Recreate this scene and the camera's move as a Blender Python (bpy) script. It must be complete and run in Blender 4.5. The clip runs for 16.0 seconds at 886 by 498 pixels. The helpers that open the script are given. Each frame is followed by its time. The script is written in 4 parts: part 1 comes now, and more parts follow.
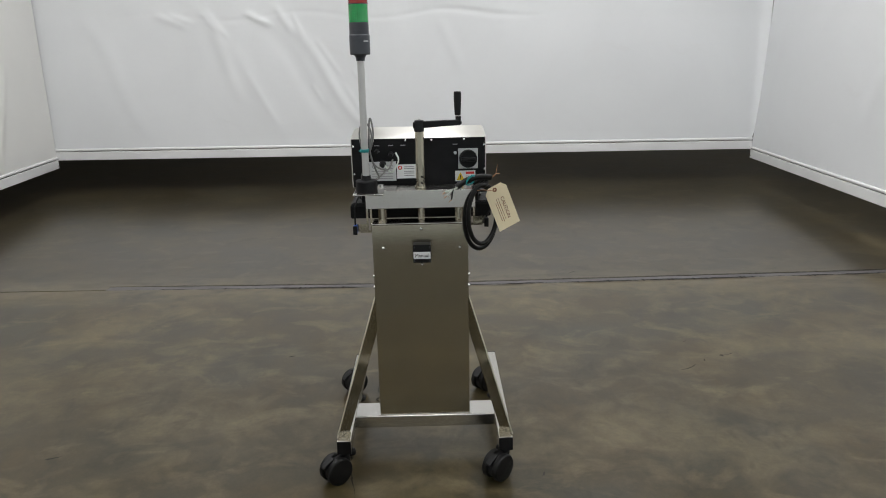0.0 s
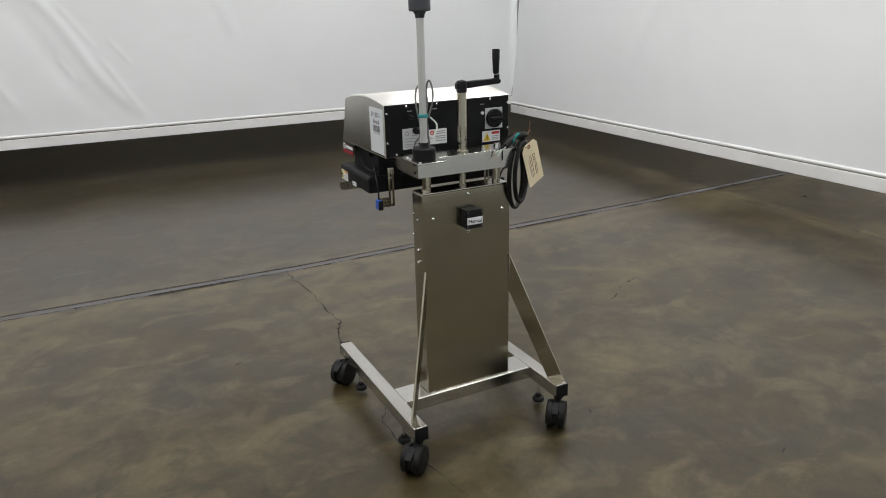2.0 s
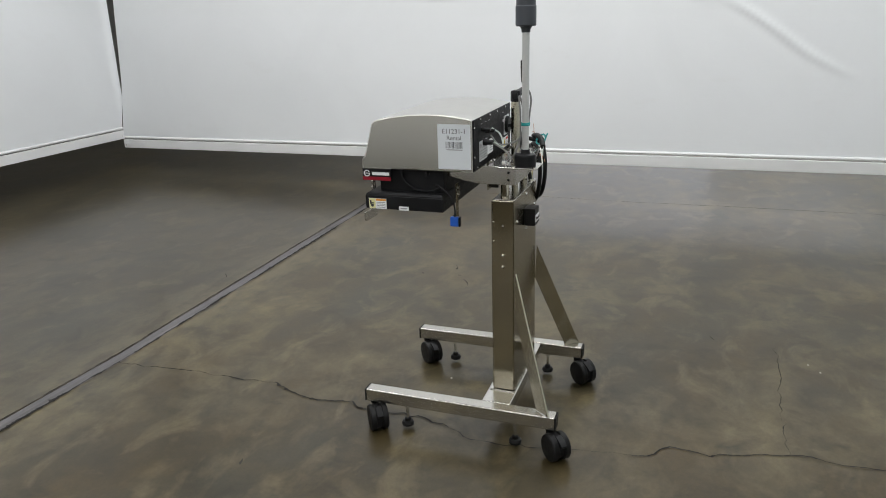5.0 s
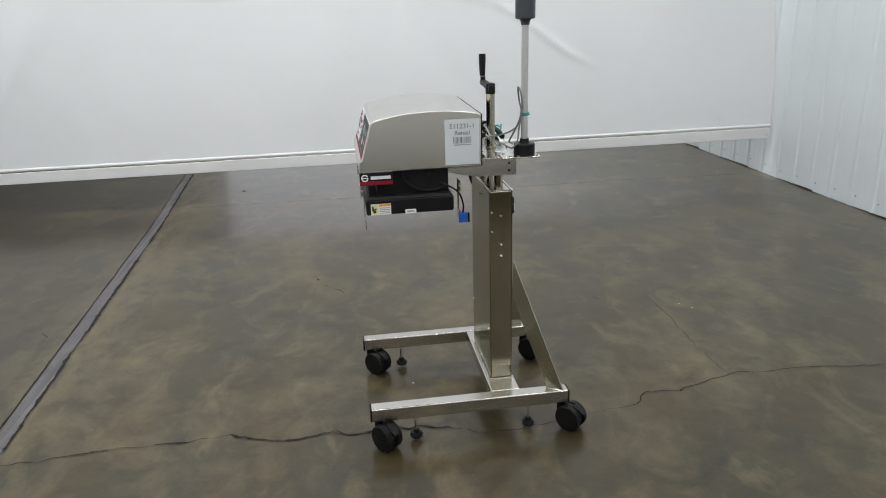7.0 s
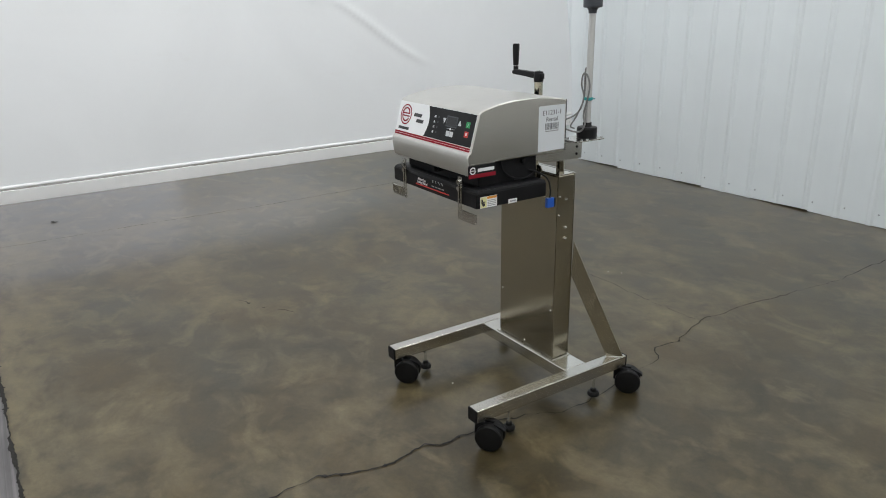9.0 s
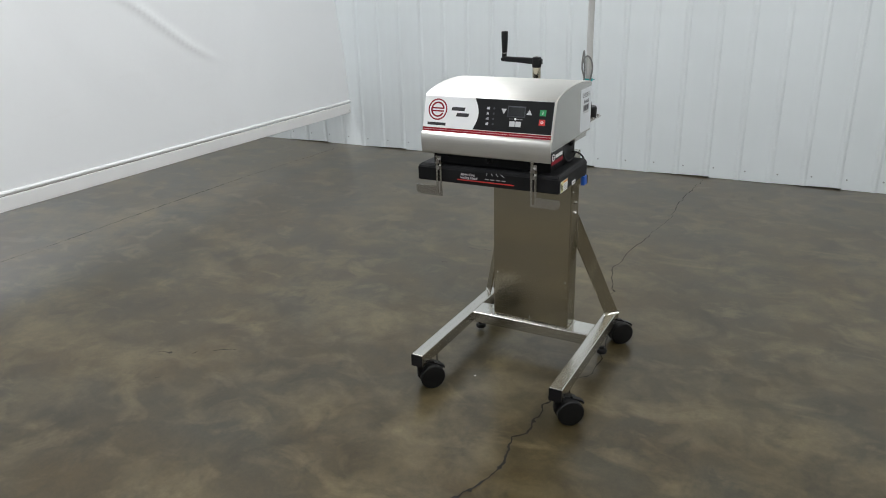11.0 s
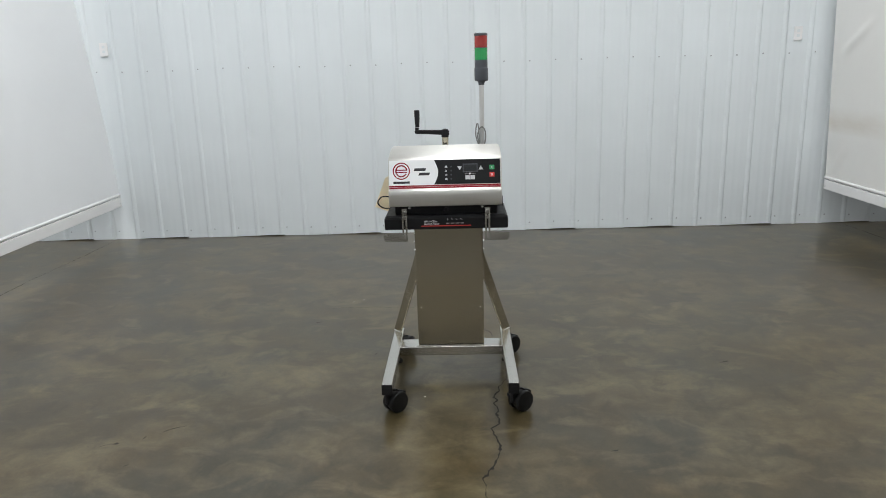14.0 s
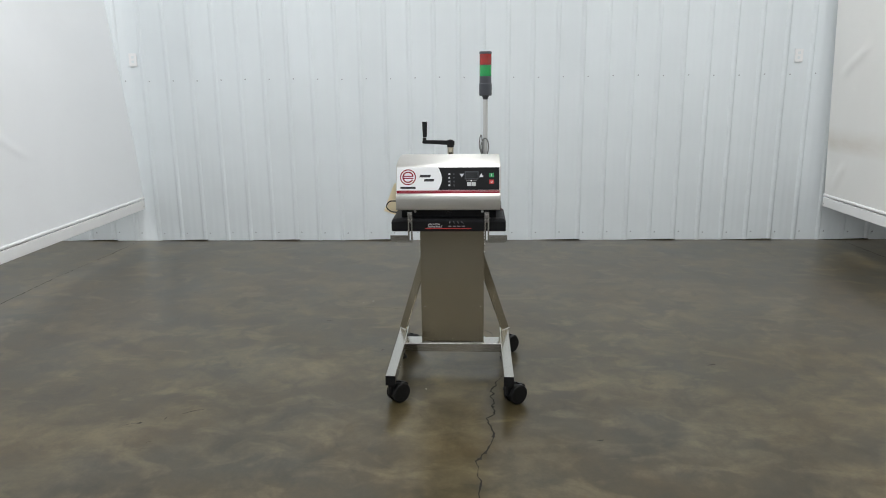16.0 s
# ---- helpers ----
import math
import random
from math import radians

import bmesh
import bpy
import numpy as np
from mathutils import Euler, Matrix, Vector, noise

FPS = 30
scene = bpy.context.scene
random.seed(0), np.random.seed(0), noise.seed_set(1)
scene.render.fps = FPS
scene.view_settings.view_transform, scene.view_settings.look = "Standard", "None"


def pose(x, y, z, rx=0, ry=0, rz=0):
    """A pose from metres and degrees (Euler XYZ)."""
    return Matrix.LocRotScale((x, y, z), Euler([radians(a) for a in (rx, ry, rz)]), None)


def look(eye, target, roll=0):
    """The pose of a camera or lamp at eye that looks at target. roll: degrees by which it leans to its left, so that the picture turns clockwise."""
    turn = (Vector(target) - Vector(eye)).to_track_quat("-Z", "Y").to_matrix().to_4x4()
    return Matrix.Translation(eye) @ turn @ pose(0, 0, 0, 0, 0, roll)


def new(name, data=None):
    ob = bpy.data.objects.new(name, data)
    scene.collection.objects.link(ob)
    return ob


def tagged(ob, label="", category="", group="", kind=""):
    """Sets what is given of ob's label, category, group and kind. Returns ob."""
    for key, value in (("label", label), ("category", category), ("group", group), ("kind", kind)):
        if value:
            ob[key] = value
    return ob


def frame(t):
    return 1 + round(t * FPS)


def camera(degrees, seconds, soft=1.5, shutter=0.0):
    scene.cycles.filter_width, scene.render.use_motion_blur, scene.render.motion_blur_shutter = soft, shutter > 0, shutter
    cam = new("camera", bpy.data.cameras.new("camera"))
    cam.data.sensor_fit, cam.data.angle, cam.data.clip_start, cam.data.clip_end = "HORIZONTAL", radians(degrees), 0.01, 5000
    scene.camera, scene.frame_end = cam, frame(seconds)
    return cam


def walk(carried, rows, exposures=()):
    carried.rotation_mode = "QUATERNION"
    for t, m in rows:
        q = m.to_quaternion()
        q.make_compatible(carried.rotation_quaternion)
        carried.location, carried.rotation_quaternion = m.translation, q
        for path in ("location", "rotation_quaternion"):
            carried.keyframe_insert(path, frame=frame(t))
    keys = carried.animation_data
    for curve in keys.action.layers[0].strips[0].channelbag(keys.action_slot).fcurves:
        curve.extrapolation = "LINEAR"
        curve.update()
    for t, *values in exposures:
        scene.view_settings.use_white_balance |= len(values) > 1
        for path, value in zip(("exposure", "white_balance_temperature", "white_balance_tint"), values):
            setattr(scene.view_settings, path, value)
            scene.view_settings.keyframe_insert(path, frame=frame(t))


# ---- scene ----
cam = camera(63.3, 16.0, 1.0)
PATH = [
    (0, (0.214, 0.283, 1.583), (0.208, 2.204, 1.025), -1.1),
    (0.5, (-0.103, 0.323, 1.596), (0.128, 2.225, 1.024), -0.7),
    (1, (-0.395, 0.403, 1.59), (-0.033, 2.305, 1.086), -1.7),
    (1.5, (-0.738, 0.478, 1.582), (-0.175, 2.316, 1.031), -1.7),
    (2, (-1.042, 0.65, 1.569), (-0.215, 2.35, 0.917), -1.4),
    (2.5, (-1.314, 0.871, 1.584), (-0.223, 2.424, 0.953), -1.1),
    (3, (-1.625, 1.057, 1.591), (-0.331, 2.44, 0.948), -0.9),
    (3.5, (-1.808, 1.304, 1.585), (-0.385, 2.538, 0.913), -1.0),
    (4, (-2.045, 1.586, 1.593), (-0.491, 2.658, 0.932), -1.0),
    (4.2, (-2.185, 1.696, 1.609), (-0.578, 2.689, 0.952), -1.1),
    (6.3, (-2.585, 2.947, 1.593), (-0.691, 3.06, 0.963), -2.2),
    (6.5, (-2.576, 3.057, 1.596), (-0.681, 3.061, 0.958), -1.9),
    (7, (-2.585, 3.414, 1.602), (-0.708, 3.181, 0.953), -1.7),
    (7.5, (-2.522, 3.711, 1.588), (-0.684, 3.298, 0.915), -1.5),
    (8, (-2.412, 4.063, 1.594), (-0.63, 3.457, 0.921), -1.4),
    (8.5, (-2.308, 4.426, 1.602), (-0.628, 3.553, 0.959), -1.1),
    (9, (-2.076, 4.71, 1.57), (-0.473, 3.706, 0.919), -1.0),
    (9.2, (-1.992, 4.807, 1.588), (-0.446, 3.728, 0.921), -1.0),
    (11.3, (-0.852, 5.722, 1.612), (-0.05, 4.028, 0.916), -1.7),
    (11.5, (-0.767, 5.765, 1.579), (-0.05, 4.028, 0.892), -1.7),
    (12, (-0.511, 5.851, 1.577), (0.055, 4.043, 0.936), -2.1),
    (12.5, (-0.282, 5.961, 1.574), (0.015, 4.092, 0.928), -2.1),
    (13, (-0.154, 6.107, 1.585), (0.039, 4.21, 0.981), -1.9),
    (13.5, (-0.103, 6.333, 1.598), (0.089, 4.416, 1.061), -0.5),
    (14, (-0.012, 6.549, 1.623), (0.076, 4.613, 1.128), -1.6),
    (14.5, (0.002, 6.696, 1.626), (0.08, 4.76, 1.13), -0.9),
    (15, (-0.072, 6.774, 1.621), (0.01, 4.838, 1.127), -0.2),
    (15.5, (-0.082, 6.813, 1.627), (0.029, 4.877, 1.137), -1.7),
    (16, (-0.082, 6.812, 1.627), (0.045, 4.869, 1.169), -0.6),
]
walk(cam, [(t, look(eye, target, roll)) for t, eye, target, roll in PATH],
     exposures=[(0.0, -0.15, 6650, 11), (1.0, -0.13, 6720, 11.5), (2.5, -0.08, 6720, 11.5), (4.0, -0.06, 6640, 10.5), (6.5, -0.06, 6500, 10), (9.2, -0.06, 6500, 10), (12.0, -0.03, 6500, 10), (14.0, -0.01, 6500, 10), (16.0, 0.0, 6500, 10)])  # a little darker and warmer at first

# ---- world and large lights ----
world = bpy.data.worlds.new("world")
world.use_nodes = True
world.node_tree.nodes["Background"].inputs[0].default_value = (0.5, 0.55, 0.6, 1)
world.node_tree.nodes["Background"].inputs[1].default_value = 0.02
scene.world = world

CEIL = 4.6
# no row is in view; the middle one is added to brighten the hood
LIGHT_ROWS = [(-2.4, 3.8, 7.0, 131), (0.1, 3.8, 7.0, 77), (2.15, 3.8, 7.0, 147)]   # x, y of the middle, length, watts


def area_lamp(name, m, sx, sy, watts, colour=(0.975, 0.99, 1.0)):
    data = bpy.data.lights.new(name, "AREA")
    data.shape, data.size, data.size_y, data.energy, data.color = "RECTANGLE", sx, sy, watts, colour
    ob = new(name, data)
    ob.matrix_world = m
    return ob


# ---- mesh helpers ----
def box(x0, x1, y0, y1, z0, z1, bevel=0.0, seg=2):
    bm = bmesh.new()
    bmesh.ops.create_cube(bm, size=1, matrix=Matrix.Translation(((x0 + x1) / 2, (y0 + y1) / 2, (z0 + z1) / 2)) @ Matrix.Diagonal((x1 - x0, y1 - y0, z1 - z0, 1)))
    if bevel:
        bmesh.ops.bevel(bm, geom=bm.edges[:], offset=bevel, segments=seg, affect="EDGES", profile=0.5)
    return bm


def merge(*bms):
    out = bms[0]
    for b in bms[1:]:
        me = bpy.data.meshes.new("tmp")
        b.to_mesh(me)
        b.free()
        out.from_mesh(me)
        bpy.data.meshes.remove(me)
    return out


def moved(bm, m):
    bmesh.ops.transform(bm, matrix=m, verts=bm.verts[:])
    return bm


def rod(p0, p1, r, r2=None, seg=20, bevel=0.0):
    p0, p1 = Vector(p0), Vector(p1)
    d = p1 - p0
    bm = bmesh.new()
    bmesh.ops.create_cone(bm, cap_ends=True, segments=seg, radius1=r, radius2=r if r2 is None else r2, depth=d.length)
    if bevel:
        rims = [e for e in bm.edges if len(e.link_faces) == 2 and any(len(f.verts) > 4 for f in e.link_faces)]
        bmesh.ops.bevel(bm, geom=rims, offset=bevel, segments=2, affect="EDGES", profile=0.5)
    return moved(bm, Matrix.Translation((p0 + p1) / 2) @ d.to_track_quat("Z", "Y").to_matrix().to_4x4())


def lathe(profile, at=(0, 0, 0), seg=28):
    bm = bmesh.new()
    rings = []
    for r, z in profile:
        rings.append([bm.verts.new((max(r, 1e-5) * math.cos(a), max(r, 1e-5) * math.sin(a), z)) for a in (2 * math.pi * k / seg for k in range(seg))])
    for a, b in zip(rings, rings[1:]):
        for k in range(seg):
            bm.faces.new((a[k], a[(k + 1) % seg], b[(k + 1) % seg], b[k]))
    bm.faces.new(rings[0][::-1])
    bm.faces.new(rings[-1])
    return moved(bm, Matrix.Translation(at))


def prism(points, axis, a, b, bevel=0.0, seg=2):
    """A closed outline, extruded along an axis: the outline's two numbers are the other two axes in order."""
    def place(p, w):
        return {"x": (w, p[0], p[1]), "y": (p[0], w, p[1]), "z": (p[0], p[1], w)}[axis]
    bm = bmesh.new()
    lo = [bm.verts.new(place(p, a)) for p in points]
    hi = [bm.verts.new(place(p, b)) for p in points]
    n = len(points)
    bm.faces.new(lo)
    bm.faces.new(hi[::-1])
    for k in range(n):
        bm.faces.new((lo[k], hi[k], hi[(k + 1) % n], lo[(k + 1) % n]))
    bmesh.ops.recalc_face_normals(bm, faces=bm.faces[:])
    if bevel:
        sharp = [e for e in bm.edges if len(e.link_faces) == 2 and e.calc_face_angle(0) > 0.5]
        bmesh.ops.bevel(bm, geom=sharp, offset=bevel, segments=seg, affect="EDGES", profile=0.5)
    return bm


def smooth_path(pts, steps=8):
    pts = [Vector(p) for p in pts]
    ext = [pts[0] * 2 - pts[1]] + pts + [pts[-1] * 2 - pts[-2]]
    out = []
    for i in range(1, len(ext) - 2):
        p0, p1, p2, p3 = ext[i - 1:i + 3]
        for k in range(steps):
            s = k / steps
            out.append(0.5 * (2 * p1 + (p2 - p0) * s + (2 * p0 - 5 * p1 + 4 * p2 - p3) * s * s + (3 * p1 - p0 - 3 * p2 + p3) * s ** 3))
    return out + [pts[-1]]


def hose(pts, r, steps=8, seg=10):
    path = smooth_path(pts, steps)
    bm = bmesh.new()
    side = None
    rings = []
    for i, p in enumerate(path):
        d = (path[min(i + 1, len(path) - 1)] - path[max(i - 1, 0)]).normalized()
        side = (d.orthogonal() if side is None else side - d * side.dot(d)).normalized()
        up = d.cross(side)
        rings.append([bm.verts.new(p + r * (math.cos(a) * side + math.sin(a) * up)) for a in (2 * math.pi * k / seg for k in range(seg))])
    for a, b in zip(rings, rings[1:]):
        for k in range(seg):
            bm.faces.new((a[k], a[(k + 1) % seg], b[(k + 1) % seg], b[k]))
    bm.faces.new(rings[0][::-1])
    bm.faces.new(rings[-1])
    return bm


def lettering(text, size, m, depth=0.0006, shear=0.0, align="CENTER"):
    """Text as a mesh, written along x with z as its face, then moved by m."""
    data = bpy.data.curves.new("lettering", "FONT")
    data.body, data.size, data.extrude, data.shear, data.align_x, data.align_y = text, size, depth, shear, align, "CENTER"
    ob = new("lettering", data)
    me = bpy.data.meshes.new_from_object(ob.evaluated_get(bpy.context.evaluated_depsgraph_get()))
    bpy.data.objects.remove(ob)
    bm = bmesh.new()
    bm.from_mesh(me)
    bpy.data.meshes.remove(me)
    return moved(bm, m)


def mesh_of(name, bm, material, angle=35):
    me = bpy.data.meshes.new(name)
    bmesh.ops.recalc_face_normals(bm, faces=bm.faces[:])
    for f in bm.faces:
        f.smooth = True
    for e in bm.edges:
        if len(e.link_faces) == 2:
            turn = e.calc_face_angle(0)
            big, small = sorted((f.calc_area() for f in e.link_faces), reverse=True)
            e.smooth = not (turn > radians(angle) or (turn > radians(8) and big > 7 * small))
    bm.to_mesh(me)
    bm.free()
    me.materials.append(material)
    return me


def part(name, bm, material, parent, label="", angle=35):
    ob = new(name, mesh_of(name, bm, material, angle))
    ob.parent = parent
    return tagged(ob, label)


def thing(name, m, label, category, group="", kind=""):
    ob = new(name)
    ob.empty_display_size = 0.1
    ob.matrix_world = m
    return tagged(ob, label, category, group, kind)


def solid(name, bm, material, label, category="", kind="structure", angle=35):
    return tagged(new(name, mesh_of(name, bm, material, angle)), label, category, "", kind)


# ---- materials ----
def nodes_of(name):
    mat = bpy.data.materials.new(name)
    mat.use_nodes = True
    nt = mat.node_tree
    return mat, nt, nt.nodes["Principled BSDF"]


def node(nt, kind, **values):
    n = nt.nodes.new(kind)
    for key, value in values.items():
        n.inputs[key].default_value = value
    return n


def coords(nt, scale=(1, 1, 1), rot=(0, 0, 0)):
    tc = nt.nodes.new("ShaderNodeTexCoord")
    mp = node(nt, "ShaderNodeMapping", Scale=scale, Rotation=rot)
    nt.links.new(tc.outputs["Object"], mp.inputs["Vector"])
    return mp.outputs["Vector"]


def ramp(nt, fac, stops):
    r = nt.nodes.new("ShaderNodeValToRGB")
    while len(r.color_ramp.elements) < len(stops):
        r.color_ramp.elements.new(0.5)
    for e, (pos, col) in zip(r.color_ramp.elements, stops):
        e.position, e.color = pos, (*col, 1) if len(col) == 3 else col
    nt.links.new(fac, r.inputs["Fac"])
    return r.outputs["Color"]


def grey(v):
    return (v, v, v)


def mix(nt, kind, fac, a, b):
    m = nt.nodes.new("ShaderNodeMix")
    m.data_type, m.blend_type = "RGBA", kind
    for sock, value in ((m.inputs[0], fac), (m.inputs[6], a), (m.inputs[7], b)):
        if isinstance(value, bpy.types.NodeSocket):
            nt.links.new(value, sock)
        elif isinstance(value, (int, float)):
            sock.default_value = value
        else:
            sock.default_value = (*value, 1)
    return m.outputs[2]


def noise_tex(nt, vec, scale, detail=4.0, rough=0.55, distort=0.0):
    n = node(nt, "ShaderNodeTexNoise", Scale=scale, Detail=detail, Roughness=rough, Distortion=distort)
    nt.links.new(vec, n.inputs["Vector"])
    return n.outputs["Fac"]


def bump(nt, bsdf, height, strength, distance=0.001):
    b = node(nt, "ShaderNodeBump", Strength=strength, Distance=distance)
    nt.links.new(height, b.inputs["Height"])
    nt.links.new(b.outputs["Normal"], bsdf.inputs["Normal"])


def plain(name, colour, rough=0.5, metal=0.0, var=0.12, scale=40.0, bumps=0.0, rough_var=0.1, spec=0.5):
    """A paint, plastic or metal with a little unevenness at two scales."""
    mat, nt, b = nodes_of(name)
    v = coords(nt)
    fine, big = noise_tex(nt, v, scale, 5), noise_tex(nt, v, scale * 0.12, 3)
    lo, hi = tuple(c * (1 - var) for c in colour), tuple(min(1, c * (1 + var)) for c in colour)
    c1 = ramp(nt, big, ((0.3, lo), (0.7, hi)))
    c2 = mix(nt, "OVERLAY", 0.25 * min(1, var * 4), c1, ramp(nt, fine, ((0.3, grey(0.35)), (0.7, grey(0.65)))))
    nt.links.new(c2, b.inputs["Base Color"])
    nt.links.new(ramp(nt, fine, ((0.25, grey(max(0.03, rough - rough_var))), (0.75, grey(min(1, rough + rough_var))))), b.inputs["Roughness"])
    b.inputs["Metallic"].default_value = metal
    b.inputs["Specular IOR Level"].default_value = spec
    if bumps:
        bump(nt, b, fine, bumps, 0.0008)
    return mat


def brushed(name, colour, rough, along, uneven=0.3, smear_across=0.0, axis="Z"):
    """Stainless sheet with a brushed grain along one axis."""
    mat, nt, b = nodes_of(name)
    stretch = {"x": (6, 700, 700), "y": (700, 6, 700), "z": (700, 700, 6)}[along]
    grain = noise_tex(nt, coords(nt, stretch), 1.0, 3)
    cloud = noise_tex(nt, coords(nt), 9.0, 4)
    smear = noise_tex(nt, coords(nt), 2.5, 5, 0.6, 0.6)
    nt.links.new(mix(nt, "MULTIPLY", 0.5, ramp(nt, cloud, ((0.3, tuple(c * 0.93 for c in colour)), (0.7, colour))), ramp(nt, grain, ((0.3, grey(0.86)), (0.7, grey(1.0))))), b.inputs["Base Color"])
    spread = 0.3
    r1 = ramp(nt, grain, ((0.2, grey(rough - 0.05 * spread)), (0.8, grey(rough + 0.07 * spread))))
    nt.links.new(mix(nt, "OVERLAY", uneven, r1, ramp(nt, smear, ((0.3, grey(0.38)), (0.7, grey(0.62))))), b.inputs["Roughness"])
    b.inputs["Metallic"].default_value = 1.0
    if not smear_across:
        bump(nt, b, grain, 0.12, 0.0003)
    else:   # the grain smears reflections round this axis
        tan = nt.nodes.new("ShaderNodeTangent")
        tan.direction_type, tan.axis = "RADIAL", axis
        nt.links.new(tan.outputs["Tangent"], b.inputs["Tangent"])
        b.inputs["Anisotropic"].default_value = smear_across
    return mat


def concrete(name, dark, grey_tone, brown, pale, rough, wear=1.0):
    """Old sealed slab: soft clouds of grey and brown, smooth pale worn patches, darker stains, an uneven shine."""
    mat, nt, b = nodes_of(name)
    v = coords(nt)
    streak = coords(nt, (1, 1.35, 1), (0, 0, -0.35))
    hue = noise_tex(nt, coords(nt, (1, 1.2, 1), (0, 0, 0.4)), 1.5, 3, 0.5, 0.2)
    cloud = noise_tex(nt, streak, 2.6, 3, 0.5, 0.3)
    small = noise_tex(nt, coords(nt, (1.25, 1, 1), (0, 0, 0.9)), 8.0, 4, 0.6, 0.4)
    base = mix(nt, "MIX", ramp(nt, hue, ((0.34, grey(0)), (0.64, grey(1)))), grey_tone, brown)
    base = mix(nt, "MIX", ramp(nt, cloud, ((0.24, grey(0.75)), (0.52, grey(0)))), base, dark)
    # worn patches: a broad field broken up by a finer one
    broad = noise_tex(nt, streak, 1.35, 2, 0.5, 0.25)
    field = mix(nt, "MIX", 0.5, broad, noise_tex(nt, coords(nt, (1, 1.25, 1), (0, 0, -0.6)), 5.0, 5, 0.6, 0.5))
    worn = ramp(nt, field, ((0.465, grey(0)), (0.665, grey(0.88 * wear))))
    base = mix(nt, "MIX", worn, base, pale)
    # short pale scuffs and darker damp-looking blotches
    scuff = noise_tex(nt, coords(nt, (1, 1.5, 1), (0, 0, 0.3)), 3.0, 5, 0.58, 0.7)
    base = mix(nt, "MIX", ramp(nt, scuff, ((0.54, grey(0)), (0.68, grey(0.6 * wear)))), base, tuple(c * 1.12 for c in pale))
    blot = noise_tex(nt, coords(nt, (1.3, 1, 1), (0, 0, 1.3)), 3.4, 5, 0.6, 0.5)
    base = mix(nt, "MIX", ramp(nt, blot, ((0.30, grey(0.7)), (0.44, grey(0)))), base, tuple(c * 0.9 for c in dark))
    # rubbed edges along the expansion joint
    sep = nt.nodes.new("ShaderNodeSeparateXYZ")
    nt.links.new(v, sep.inputs[0])
    off = nt.nodes.new("ShaderNodeMath")
    off.operation = "SUBTRACT"
    nt.links.new(sep.outputs["Y"], off.inputs[0])
    off.inputs[1].default_value = 4.885
    dist = nt.nodes.new("ShaderNodeMath")
    dist.operation = "ABSOLUTE"
    nt.links.new(off.outputs[0], dist.inputs[0])
    near = ramp(nt, dist.outputs[0], ((0.06, grey(1)), (0.34, grey(0))))
    rub = mix(nt, "MULTIPLY", 1.0, near, ramp(nt, noise_tex(nt, coords(nt, (1, 2.2, 1)), 4.2, 4, 0.6, 0.3), ((0.38, grey(0)), (0.58, grey(0.95)))))
    base = mix(nt, "MIX", rub, base, pale)
    base = mix(nt, "OVERLAY", 0.42, base, ramp(nt, small, ((0.28, grey(0.28)), (0.5, grey(0.5)), (0.72, grey(0.72)))))
    base = mix(nt, "OVERLAY", 0.17, base, ramp(nt, noise_tex(nt, v, 60.0, 3, 0.6), ((0.25, grey(0.2)), (0.75, grey(0.8)))))
    base = mix(nt, "OVERLAY", 0.2, base, ramp(nt, noise_tex(nt, v, 210.0, 2, 0.6), ((0.25, grey(0.2)), (0.75, grey(0.8)))))
    speck = ramp(nt, noise_tex(nt, v, 21.0, 2, 0.4), ((0.17, grey(0.5)), (0.22, grey(1))))
    base = mix(nt, "MULTIPLY", 0.6, base, speck)
    nt.links.new(base, b.inputs["Base Color"])
    r = ramp(nt, small, ((0.3, grey(rough - 0.005)), (0.7, grey(rough + 0.03))))
    r = mix(nt, "MIX", worn, r, grey(rough + 0.06))
    nt.links.new(r, b.inputs["Roughness"])
    b.inputs["Specular IOR Level"].default_value = 0.25
    # a thin worn sealer on top
    b.inputs["Coat Weight"].default_value = 0.33
    b.inputs["Coat IOR"].default_value = 1.45
    nt.links.new(ramp(nt, small, ((0.3, grey(0.13)), (0.7, grey(0.2)))), b.inputs["Coat Roughness"])
    return mat


